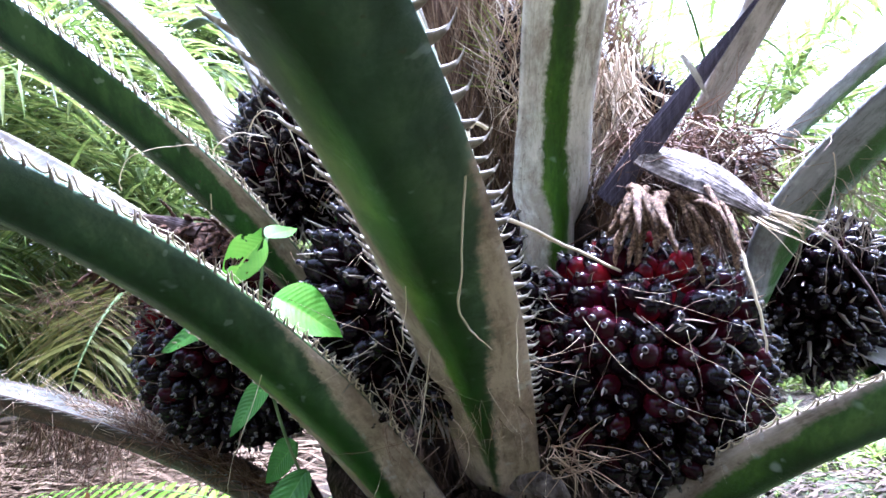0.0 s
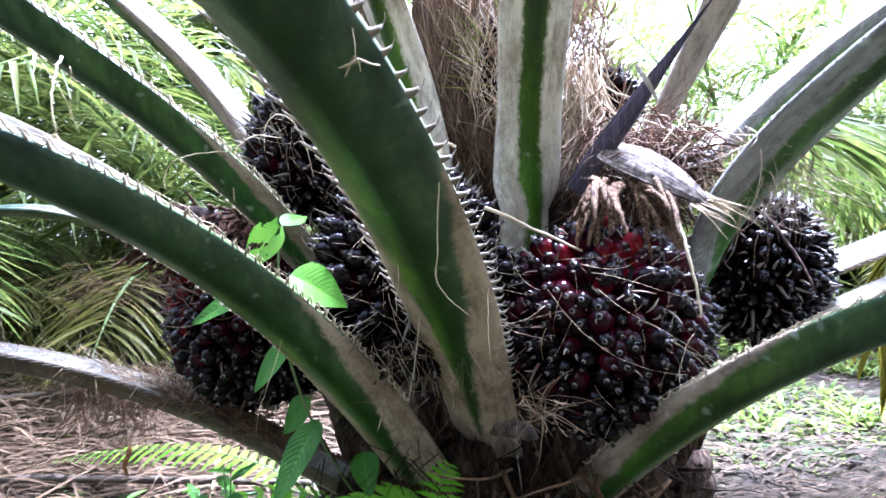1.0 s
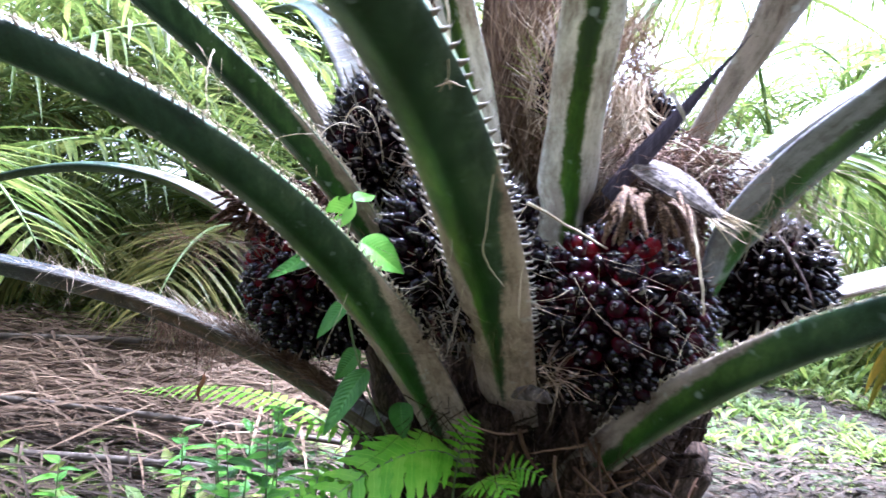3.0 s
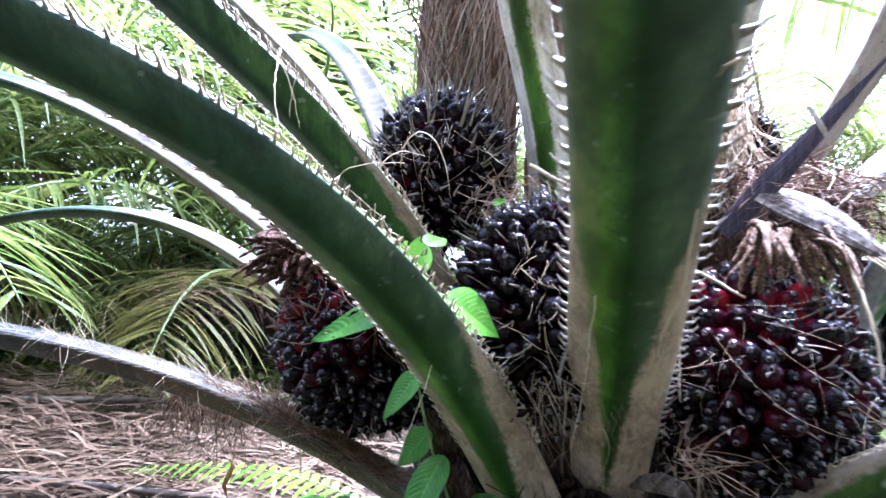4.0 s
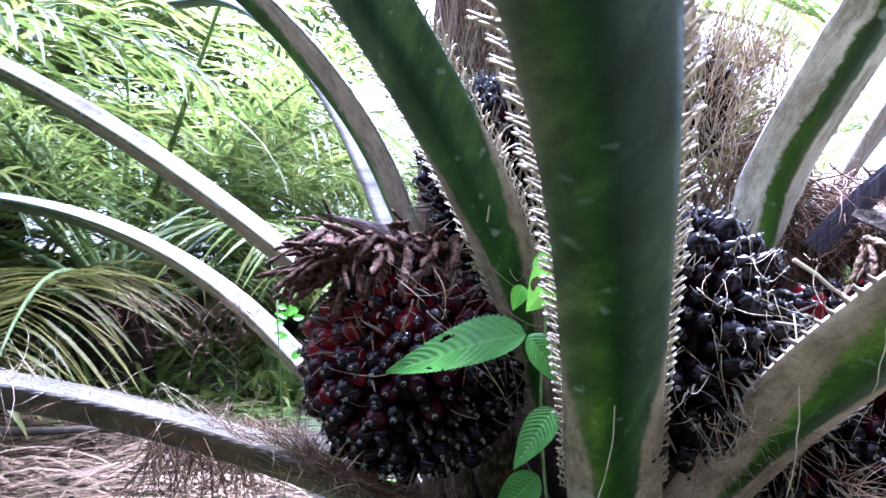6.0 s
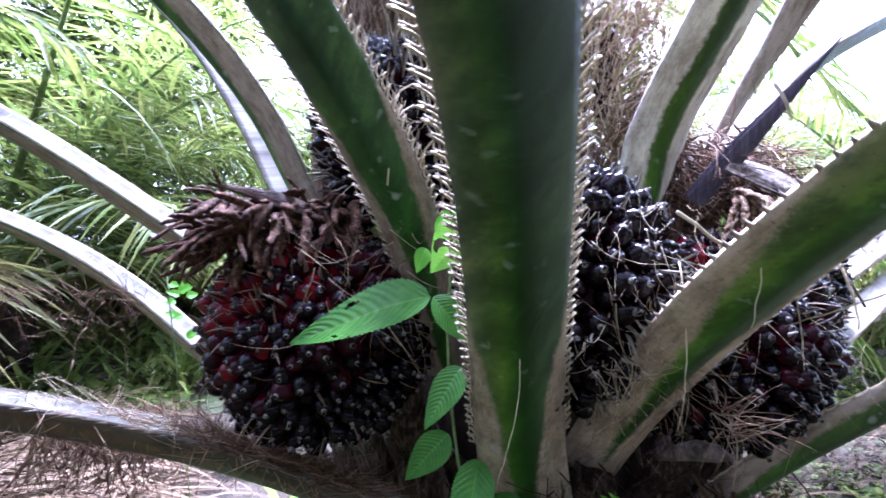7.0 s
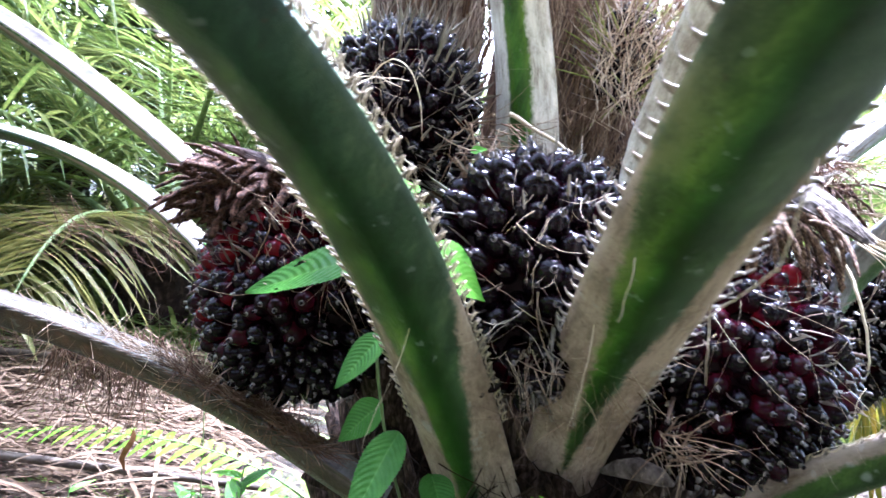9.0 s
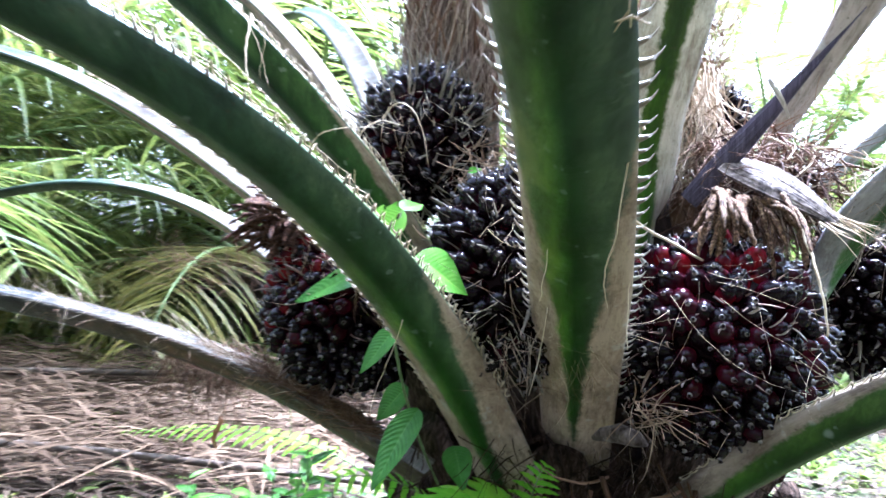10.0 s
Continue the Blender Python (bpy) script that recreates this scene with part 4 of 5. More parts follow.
def bract_blade(name, label, a, b, width, mat, normal, bow=0.02, thick=0.004, fray=0, cat="dry bract", taper=0.35):
    """A long dry bract from a to b, ridged along its length, frayed at its end."""
    a, b = Vector(a), Vector(b)
    t = (b - a).normalized()
    n = Vector(normal)
    n = (n - t * n.dot(t)).normalized()
    s = t.cross(n)
    holder = thing(name, label, cat)
    g = Geo()
    rows = []
    ridge = [rnd(0, 0.0011) for _ in range(25)]
    for i in range(15):
        q = i / 14
        w = width * (0.5 + 0.75 * math.sin(math.pi * min(1, q * 0.9 + 0.12))) * (1 - taper * q) / 2
        c = a.lerp(b, q) + n * (bow * math.sin(math.pi * q))
        row = []
        for k in range(25):
            u = -1 + k / 12
            row.append(c + s * (w * u + rnd(-0.0005, 0.0005)) + n * (0.25 * w * (1 - u * u) + ridge[k] + rnd(-0.0005, 0.0005)))
        for k in range(24, -1, -1):
            u = -1 + k / 12
            row.append(c + s * (w * u * 0.98) + n * (0.25 * w * (1 - u * u) - thick))
        rows.append(row)
    base = g.quad_strip(rows, 0, True)
    g.cap(range(base, base + 50))
    g.cap(range(base + 14 * 50, base + 15 * 50))
    part("blade", g, mat, holder, smooth=False)
    if fray:
        f = Geo()
        for _ in range(fray):
            p = b + s * rnd(-0.3, 0.3) * width - t * 0.02
            pts = strand(p, (t + unit() * 0.25).normalized(), rnd(0.05, 0.12), 0.2)
            f.tube(pts, [0.0011 * (1 - 0.1 * k) for k in range(7)], 4)
        tagged(part("frayed_end", f, STRAW, holder), "pale frayed straw fibres at the end", kind="stuff")
    return holder


bract_blade("dry_sheath", "grey weathered dry sheath with a frayed straw end", (0.345, 1.12, 1.31), (0.49, 0.995, 1.2), 0.082, SHEATH, (0.1, -0.8, 0.6), 0.012, fray=26)
bract_blade("spear_bract", "dark purple-brown dried spear bract", (0.285, 1.15, 1.235), (0.51, 0.99, 1.57), 0.05, SPEAR, (-0.4, -0.8, 0.1), 0.0, taper=0.97)


bract_blade("dry_bract", "dark brown dried bract lying on the brown cap", (-0.45, 1.24, 1.19), (-0.6, 1.27, 1.225), 0.034, SPEAR_BROWN, (-0.1, -0.75, 0.6), 0.006, taper=0.95)


def stick(label, a, b, r, mat, sag=0.0):
    a, b = Vector(a), Vector(b)
    pts = [a.lerp(b, k / 8) + Vector((0, 0, -sag * math.sin(math.pi * k / 8))) + unit() * 0.0015 for k in range(9)]
    g = Geo()
    g.tube(pts, [r * (1 - 0.05 * k) for k in range(9)], 6)
    return solid("dry_stick", g, mat, label, "dry stick", "dry sticks")


stick("pale dry stalk lying over the ripe bunch", (0.1, 0.98, 1.2), (0.27, 1.0, 1.12), 0.0035, STRAW)
stick("pale dry stalk lying over the black bunches", (-0.08, 1.2, 1.35), (0.03, 1.15, 1.29), 0.0045, STRAW)
stick("dark brown twig leaning over the black bunch", (0.7, 1.24, 1.19), (0.755, 1.13, 1.025), 0.0045, SPEAR_BROWN, -0.015)
bract_blade("dry_strip", "pale dry strip of leaf caught on the spear bract", (0.383, 1.055, 1.456), (0.42, 1.045, 1.386), 0.009, BRACT, (-0.1, -0.9, 0.2), 0.006, 0.0015)
g = Geo()
g.tube([Vector((0.11, 1.02, 0.79)), Vector((0.125, 0.995, 0.805)), Vector((0.145, 0.97, 0.815)), Vector((0.165, 0.945, 0.815)), Vector((0.18, 0.93, 0.81))], [0.006, 0.018, 0.024, 0.02, 0.004], 10, flat=0.7)
solid("woody_bud", g, PALE_KNOB, "grey-brown woody bud at the foot of the stalks", "bud")


def dangling(label, ctrl, r, blob=0.0):
    """A thin dry strand that hangs along a curve; blob: a frayed knot at its end."""
    pts = bezier(ctrl, 14)
    g = Geo()
    g.tube([p + unit() * 0.0012 for p in pts], [r * (1 - 0.04 * k) for k in range(14)], 5)
    if blob:
        for _ in range(5):
            g.tube(strand(pts[-1] + unit() * 0.002, Vector((rnd(-1, 1), rnd(-0.5, 0.5), rnd(-1, 0.2))).normalized(), blob * rnd(0.6, 1.2), 0.5), [r * (1 - 0.1 * k) for k in range(7)], 4)
    return solid("dry_straw", g, STRAW, label, "dry straw", "dry straws")


dangling("pale dry strand with a frayed knot hanging on the stalk", [(-0.045, 0.32, 1.42), (-0.035, 0.31, 1.37), (-0.03, 0.3, 1.33), (-0.026, 0.3, 1.285)], 0.0013, 0.014)
dangling("long pale straw hanging down the broad stalk", [(0.045, 0.53, 1.25), (0.02, 0.5, 1.27), (0.03, 0.52, 1.2), (0.022, 0.54, 1.12)], 0.0016)
dangling("pale straw bent over the broad stalk", [(0.022, 0.54, 1.125), (0.015, 0.56, 1.1), (0.035, 0.64, 1.08), (0.062, 0.74, 1.045)], 0.0012)
dangling("thin straw at the edge of the broad stalk", [(0.09, 0.75, 1.1), (0.088, 0.74, 1.06), (0.087, 0.735, 1.02), (0.09, 0.735, 0.99)], 0.001)
dangling("dry strand hanging on the spiny edge", [(-0.405, 0.6, 1.37), (-0.4, 0.57, 1.34), (-0.395, 0.555, 1.31), (-0.385, 0.55, 1.272)], 0.0012, 0.008)
dangling("thin straw hanging over the stalk", [(-0.03, 0.69, 1.2), (-0.028, 0.69, 1.15), (-0.03, 0.695, 1.09), (-0.035, 0.7, 1.05)], 0.0009)
dangling("thin straw hanging over the stalk", [(0.0, 0.86, 1.12), (-0.012, 0.83, 1.05), (-0.01, 0.82, 0.98), (-0.03, 0.82, 0.9)], 0.001)
dangling("long straw curled over the high black bunch", [(-0.33, 1.16, 1.36), (-0.3, 1.12, 1.42), (-0.25, 1.14, 1.4), (-0.23, 1.15, 1.27)], 0.0012)
dangling("straw arched over the stalk foot", [(-0.36, 1.06, 1.22), (-0.37, 1.04, 1.34), (-0.33, 1.06, 1.35), (-0.28, 1.1, 1.34)], 0.0012)
dangling("long thin straw drooping in front of the weed", [(-0.23, 0.9, 1.03), (-0.225, 0.86, 0.95), (-0.27, 0.84, 0.9), (-0.27, 0.86, 0.84)], 0.0007)
dangling("thin dry thread hanging off the spiny edge", [(-0.4, 0.53, 1.36), (-0.385, 0.53, 1.35), (-0.37, 0.55, 1.31), (-0.366, 0.56, 1.275)], 0.0005)
dangling("thin dry thread hanging off the spiny edge", [(-0.379, 0.57, 1.35), (-0.374, 0.57, 1.33), (-0.382, 0.57, 1.31), (-0.381, 0.57, 1.288)], 0.0004)
dangling("pale straw lying across the stalk", [(-0.39, 0.83, 1.23), (-0.385, 0.8, 1.272), (-0.34, 0.79, 1.281), (-0.281, 0.79, 1.279)], 0.0008)
dangling("thin straw looped over the ripe bunch", [(0.2, 0.93, 1.06), (0.24, 0.87, 0.98), (0.32, 0.87, 0.93), (0.42, 0.9, 0.92)], 0.00028)
dangling("thin straw looped over the ripe bunch", [(0.28, 0.93, 1.06), (0.34, 0.88, 1.0), (0.4, 0.88, 1.0), (0.46, 0.9, 0.93)], 0.00028)
dangling("tan knobbly strand hanging beside the ripe bunch", [(0.44, 1.02, 1.19), (0.435, 0.95, 1.14), (0.445, 0.925, 1.07), (0.452, 0.925, 1.01)], 0.0035)


# ---- climbing weed ----
def leaf_geo(length, width, curl=0.15, fold=0.12, serrate=0.03, eaten=9.0):
    """A weed leaf with a fine saw edge; eaten: below 1 it has holes, the lower the more."""
    g = Geo()
    rows, uvs = [], []
    nl, nw = 56, 20
    for i in range(nl + 1):
        q = i / nl
        w = width / 2 * (math.sin(math.pi * q ** 0.64) ** 0.95 if 0 < q < 1 else 0.0) * (1 + serrate * (1 if i % 2 else -1)) + 0.0004
        row, uvr = [], []
        for k in range(nw + 1):
            u = -1 + 2 * k / nw
            z = fold * abs(u) * w * 2 - curl * length * q * q + 0.012 * length * math.sin(q * 7 + u)
            row.append(Vector((u * w, length * q, z)))
            uvr.append((u, q))
        rows.append(row)
        uvs.append(uvr)
    g.quad_strip(rows, 0, False, uvs)
    if eaten < 1:
        keep = []
        for j in range(len(g.f)):
            u, q = g.uv[j][0]
            bite = noise.noise(Vector((u * 1.6 + 7 * width, q * 4.5, 30 * length))) + 0.25 * noise.noise(Vector((u * 7, q * 16, 2)))
            if bite < eaten - (0.35 if eaten > 0.4 and abs(u) > 0.6 else 0.0) or abs(u) < 0.08 or (eaten > 0.4 and abs(u) < 0.6):
                keep.append(j)
        g.f, g.m, g.uv = [g.f[j] for j in keep], [g.m[j] for j in keep], [g.uv[j] for j in keep]
    return g


def leaf_pose(a, b, up):
    a, b = Vector(a), Vector(b)
    y = (b - a).normalized()
    z = Vector(up)
    z = (z - y * z.dot(y)).normalized()
    x = y.cross(z)
    return Matrix(((x.x, y.x, z.x, a.x), (x.y, y.y, z.y, a.y), (x.z, y.z, z.z, a.z), (0, 0, 0, 1)))


weed = thing("climbing_weed", "bright green climbing weed with ribbed, partly eaten leaves", "weed")
stem = bezier([(-0.16, 1.16, 0.62), (-0.24, 1.05, 0.8), (-0.3, 1.02, 1.0), (-0.262, 1.02, 1.173)], 14)
g = Geo()
g.tube(stem, 0.0025, 6)
part("stem", g, RACHIS, weed)
for a, b, w, up, mat, eaten, lab in (
    ((-0.222, 0.905, 1.092), (-0.127, 0.915, 1.042), 0.08, (0.2, -0.7, 0.7), WEED_YOUNG, 9.0, ""),
    ((-0.3, 1.03, 1.06), (-0.494, 1.135, 0.997), 0.094, (0.25, -0.7, 0.7), WEED, 0.84, "large ribbed leaf"),
    ((-0.3, 1.02, 1.06), (-0.245, 1.0, 0.995), 0.05, (0, -0.8, 0.5), WEED, 9.0, ""),
    ((-0.256, 1.013, 0.959), (-0.319, 0.992, 0.881), 0.046, (-0.3, -0.7, 0.5), WEED, 9.0, ""),
    ((-0.237, 1.10, 0.837), (-0.303, 1.12, 0.761), 0.055, (-0.3, -0.8, 0.4), WEED, 9.0, ""),
    ((-0.209, 1.045, 0.81), (-0.279, 0.945, 0.696), 0.062, (-0.3, -0.8, 0.5), WEED, 9.0, ""),
    ((-0.139, 1.12, 0.724), (-0.116, 1.03, 0.675), 0.056, (0, -0.8, 0.5), WEED, 9.0, ""),
    ((-0.262, 1.02, 1.173), (-0.229, 1.085, 1.197), 0.038, (0, -0.8, 0.5), WEED_YOUNG, 9.0, ""),
    ((-0.256, 0.985, 1.172), (-0.322, 0.97, 1.1), 0.068, (0, -0.8, 0.5), WEED_YOUNG, 0.26, "young leaf eaten through with holes"),
    ((-0.31, 1.03, 1.13), (-0.325, 1.02, 1.095), 0.024, (0, -0.8, 0.5), WEED_YOUNG, 9.0, ""),
    ((-0.29, 1.03, 1.15), (-0.275, 1.03, 1.19), 0.022, (0, -0.8, 0.5), WEED_YOUNG, 9.0, ""),
    ((-0.15, 1.13, 1.262), (-0.125, 1.12, 1.27), 0.016, (0, -0.8, 0.5), WEED_YOUNG, 9.0, "small yellow leaf"),
):
    ln = (Vector(b) - Vector(a)).length
    o = part("leaf", leaf_geo(ln, w, 0.12, 0.1, 0.036, eaten), mat, weed, lab)
    o.matrix_basis = leaf_pose(a, b, up)


sprig = thing("small_weed", "small yellow-green weed sprig behind the capped bunch", "weed")
g = Geo()
g.tube(bezier([(-0.56, 1.6, 0.0), (-0.58, 1.64, 0.4), (-0.62, 1.66, 0.7), (-0.665, 1.65, 1.06)], 12), 0.0015, 5)
part("stem", g, RACHIS, sprig)
for k in range(9):
    z = rnd(0.9, 1.05)
    p = Vector((-0.63 + rnd(-0.03, 0.02), 1.65 + rnd(-0.02, 0.02), z))
    d = Vector((rnd(-1, 0.6), rnd(-0.6, 0.1), rnd(-0.2, 0.6))).normalized()
    o = part("leaf", leaf_geo(rnd(0.02, 0.032), 0.018, 0.12, 0.1, 0.01), WEED_YOUNG, sprig)
    o.matrix_basis = leaf_pose(p, p + d, (0.1, -0.8, 0.6))


def seedling(foot, height, leaves):
    """An upright green seedling with leaves up its stem."""
    holder = thing("seedling", "upright green weed seedling beside the trunk", "weed", "seedlings", at=foot)
    top = Vector((rnd(-0.06, 0.06), rnd(-0.06, 0.02), height))
    pts = bezier([(0, 0, 0), (0, 0, height * 0.4), top * 0.7, top], 10)
    g = Geo()
    g.tube(pts, [0.003 - 0.0002 * k for k in range(10)], 5)
    part("stem", g, RACHIS, holder)
    for k in range(leaves):
        q = 0.35 + 0.65 * k / leaves
        p = pts[min(9, int(q * 9))].lerp(pts[min(9, int(q * 9) + 1)], q * 9 % 1)
        a = k * 2.4 + rnd(-0.3, 0.3)
        d = Vector((math.cos(a), math.sin(a), rnd(0.0, 0.7))).normalized()
        o = part("leaf", leaf_geo(rnd(0.045, 0.09), rnd(0.016, 0.03), 0.25, 0.1, 0.01), random.choice((WEED_YOUNG, WEED)), holder)
        o.matrix_basis = leaf_pose(p, p + d, (0, -0.3, 1))


for x, y, h, n in ((-0.5, 1.16, 0.6, 16), (-0.42, 1.12, 0.66, 16), (-0.36, 1.05, 0.58, 14), (-0.56, 1.24, 0.52, 14), (-0.3, 1.0, 0.6, 12), (-0.9, 1.7, 0.42, 12), (-1.2, 1.5, 0.34, 10), (0.3, 1.02, 0.55, 10), (0.7, 1.3, 0.3, 10), (-0.5, 1.32, 0.64, 18), (-0.58, 1.36, 0.58, 16), (-0.44, 1.26, 0.66, 16), (-0.66, 1.42, 0.5, 14)):
    seedling((x, y, 0), h, n)


# ---- ferns ----
def fern_frond(name, ctrl, pinna, count, holder, up=(0, -0.3, 1), mat=FERN, wide=0.23):
    pts = bezier(ctrl, count)
    g = Geo()
    g.tube(pts, [0.003 * (1 - 0.8 * k / count) for k in range(count)], 5, 1)
    up = Vector(up).normalized()
    for i in range(2, count):
        t = (pts[min(i + 1, count - 1)] - pts[i - 1]).normalized()
        s = t.cross(up).normalized()
        q = i / count
        ln = pinna * (math.sin(math.pi * (0.15 + 0.85 * q)) ** 0.8 + 0.05)
        for sd in (-1, 1):
            d = (s * sd + t * 0.45 + unit() * 0.06).normalized()
            row = [pts[i] + d * (ln * k / 7) + Vector((0, 0, -0.25 * ln * (k / 7) ** 2)) for k in range(8)]
            wd = [ln * wide * (0.85 if k % 2 else 1.2) * (1 - (k / 7) ** 3.5) + 0.0008 for k in range(8)]
            g.blade(row, (t - d * t.dot(d)).normalized(), wd, 0, 0.15, up)
    return part(name, g, [mat, RACHIS], holder)


fern = thing("fern", "bright green fern at the foot of the palm", "fern")
fern_frond("frond", [(0.02, 1.06, 0.62), (-0.06, 1.0, 0.7), (-0.16, 0.96, 0.66), (-0.36, 0.86, 0.46)], 0.115, 16, fern, (-0.3, -0.6, 1))
fern_frond("frond", [(0.0, 1.1, 0.5), (0.0, 1.06, 0.62), (0.01, 1.04, 0.7), (0.03, 1.03, 0.73)], 0.05, 12, fern, (0, -1, 0.2))
fern_frond("frond", [(0.02, 1.08, 0.52), (0.05, 1.02, 0.62), (0.08, 0.98, 0.64), (0.12, 0.95, 0.6)], 0.06, 12, fern)
fern_frond("frond", [(0.16, 1.08, 0.46), (0.2, 1.02, 0.56), (0.24, 0.98, 0.6), (0.3, 0.95, 0.58)], 0.06, 12, fern)
fern_frond("frond", [(-0.04, 1.1, 0.44), (-0.16, 1.06, 0.6), (-0.24, 1.02, 0.6), (-0.34, 0.96, 0.52)], 0.06, 14, fern)
fern_frond("frond", [(-0.02, 1.06, 0.4), (-0.1, 0.98, 0.55), (-0.16, 0.9, 0.55), (-0.24, 0.8, 0.44)], 0.08, 14, fern)
fern_frond("frond", [(-0.1, 1.16, 0.5), (-0.18, 1.1, 0.66), (-0.28, 1.06, 0.7), (-0.4, 1.02, 0.66)], 0.05, 14, fern)
fern_frond("frond", [(-0.14, 1.12, 0.46), (-0.22, 1.08, 0.6), (-0.3, 1.0, 0.6), (-0.36, 0.92, 0.54)], 0.055, 14, fern, (-0.2, -0.6, 1))
fern_frond("frond", [(0.08, 1.14, 0.48), (0.1, 1.06, 0.62), (0.13, 1.02, 0.66), (0.18, 0.98, 0.64)], 0.045, 12, fern, (0, -0.8, 0.6))
fern_low = thing("fern", "fern frond hanging over the dry litter", "fern")
fern_frond("frond", [(-0.34, 1.5, 0.5), (-0.54, 1.58, 0.61), (-0.85, 1.7, 0.55), (-1.22, 1.9, 0.44)], 0.062, 27, fern_low, wide=0.3)


# ---- ground ----
g = Geo()
size, cells = 120.0, 96
rows = []
for i in range(cells + 1):
    y = math.copysign(abs(2 * i / cells - 1) ** 2.6, 2 * i / cells - 1) * size + 2
    row = []
    for k in range(cells + 1):
        x = math.copysign(abs(2 * k / cells - 1) ** 2.6, 2 * k / cells - 1) * size
        row.append(Vector((x, y, 0.05 * noise.noise(Vector((x * 0.7, y * 0.7, 3))) + 0.015 * noise.noise(Vector((x * 4, y * 4, 1))))))
    rows.append(row)
g.quad_strip(rows)
solid("ground", g, GROUND, "soil with dry litter and low green weeds", "ground", "", "structure")


def litter(name, label, box, count, mat, length, width, lift):
    """Dry leaflets strewn on the ground, each a narrow curved strip."""
    g = Geo()
    x0, x1, y0, y1 = box
    for _ in range(count):
        x, y = rnd(x0, x1), rnd(y0, y1)
        a = random.gauss(0.05, 0.6) + (math.pi if random.random() < 0.5 else 0)
        d = Vector((math.cos(a), math.sin(a), 0))
        s = Vector((-d.y, d.x, rnd(-0.5, 0.5))).normalized()
        ln, z = length * rnd(0.4, 1.3), 0.02 + lift * random.random() ** 1.5
        bow, tilt, turn = rnd(0.0, 0.16) * ln, rnd(-0.25, 0.25) * ln, rnd(-0.4, 0.4)
        pts = []
        for k in range(6):
            q = k / 5
            pts.append(Vector((x, y, max(0.012, z + bow * math.sin(math.pi * q) + tilt * (q - 0.5)))) + d * (ln * q) + Vector((-d.y, d.x, 0)) * (turn * ln * q * q * 0.4))
        w = width * rnd(0.5, 1.4)
        g.blade(pts, s, [w * (1 - 0.85 * abs(2 * k / 5 - 0.8) ** 2) if k < 5 else 0.002 for k in range(6)], 0, 0.3)
    return solid(name, g, mat, label, "dry leaves", "", "stuff")


litter("dry_litter", "heap of dry brown palm leaflets on the ground", (-4.6, -0.7, 2.2, 4.1), 8500, LITTER_PALE, 0.4, 0.0115, 0.26)
# Dark leaflets where the palm shades the ground; the shade is in their colour.
litter("dry_litter", "leaflets lying beside the trunk, shade painted into their colour", (-3.4, -0.3, 1.1, 2.5), 4200, LITTER_SHADED, 0.3, 0.0115, 0.12)
litter("dry_litter", "scattered dry palm leaflets under the palm", (-1.0, 6.0, 0.6, 7.0), 420, LITTER, 0.3, 0.01, 0.05)
litter("dry_litter", "strip of pinkish dry leaflets between the weeds", (0.7, 4.2, 2.3, 3.3), 1500, LITTER_SHADED, 0.16, 0.014, 0.06)
litter("dry_litter", "small dry leaf scraps between the weeds", (0.3, 5.0, 0.7, 5.2), 4500, LITTER_SHADED, 0.11, 0.014, 0.03)
for a, b, r in (((-3.2, 2.45, 0.14), (-0.5, 2.3, 0.2), 0.022), ((-2.6, 1.95, 0.07), (-0.35, 2.1, 0.12), 0.022), ((-3.5, 3.2, 0.2), (-1.0, 3.5, 0.3), 0.026)):
    stick("dry grey frond stalk lying in the litter", a, b, r, RACHIS_DRY, -0.03)


def herbs(name, label, box, count, height, mat, broad):
    g = Geo()
    x0, x1, y0, y1 = box
    for _ in range(count):
        x, y = rnd(x0, x1), rnd(y0, y1)
        if noise.noise(Vector((x * 0.9, y * 0.9, 8))) < -0.15:
            continue
        for _ in range(random.randint(3, 6)):
            a = rnd(0, 6.28)
            d = Vector((math.cos(a), math.sin(a), rnd(0.4, 1.6))).normalized()
            s = d.cross(Vector((0, 0, 1))).normalized()
            ln = height * rnd(0.4, 1.2)
            pts = [Vector((x, y, 0.0)) + d * (ln * k / 3) + Vector((0, 0, -0.4 * ln * (k / 3) ** 2)) for k in range(4)]
            w = ln * broad
            g.blade(pts, s, [w * 0.5, w, w * 0.75, 0.001], 0, 0.2)
    return solid(name, g, mat, label, "weeds", "", "stuff")


herbs("low_weeds", "low green weeds on the ground", (0.5, 7.0, 1.6, 9.0), 3000, 0.075, GRASS, 0.4)
herbs("low_weeds", "small leafy weeds on the bare soil", (0.4, 2.2, 0.95, 2.6), 2200, 0.05, GRASS, 0.6)
herbs("low_weeds", "fine low weeds beside the trunk", (0.4, 4.0, 0.9, 4.2), 4200, 0.035, GRASS, 0.45)
herbs("low_weeds", "low green weeds between the dry leaves", (-4.0, -0.2, 1.4, 4.5), 420, 0.34, GRASS, 0.16)
herbs("low_weeds", "green weeds behind the dry litter", (-7.0, -0.6, 4.0, 6.4), 2600, 0.2, GRASS, 0.3)
herbs("low_weeds", "small green weeds in the dark litter", (-2.2, -0.4, 1.5, 2.6), 260, 0.13, WEED, 0.45)
herbs("low_weeds", "dark green weeds crowding under the low stalk", (-0.95, -0.25, 1.45, 2.5), 240, 0.2, WEED, 0.3)
herbs("tall_grass", "tall bright grass at the edge of the clearing", (-8.0, 9.0, 5.4, 9.0), 3000, 0.7, GRASS, 0.06)
herbs("bright_grass", "bright green grass in the light", (0.7, 6.5, 3.3, 5.8), 2000, 0.22, GRASS, 0.12)
herbs("tall_shrubs", "tall leafy shrubs behind the clearing", (-16.0, 16.0, 9.0, 16.0), 3600, 2.2, GRASS, 0.12)
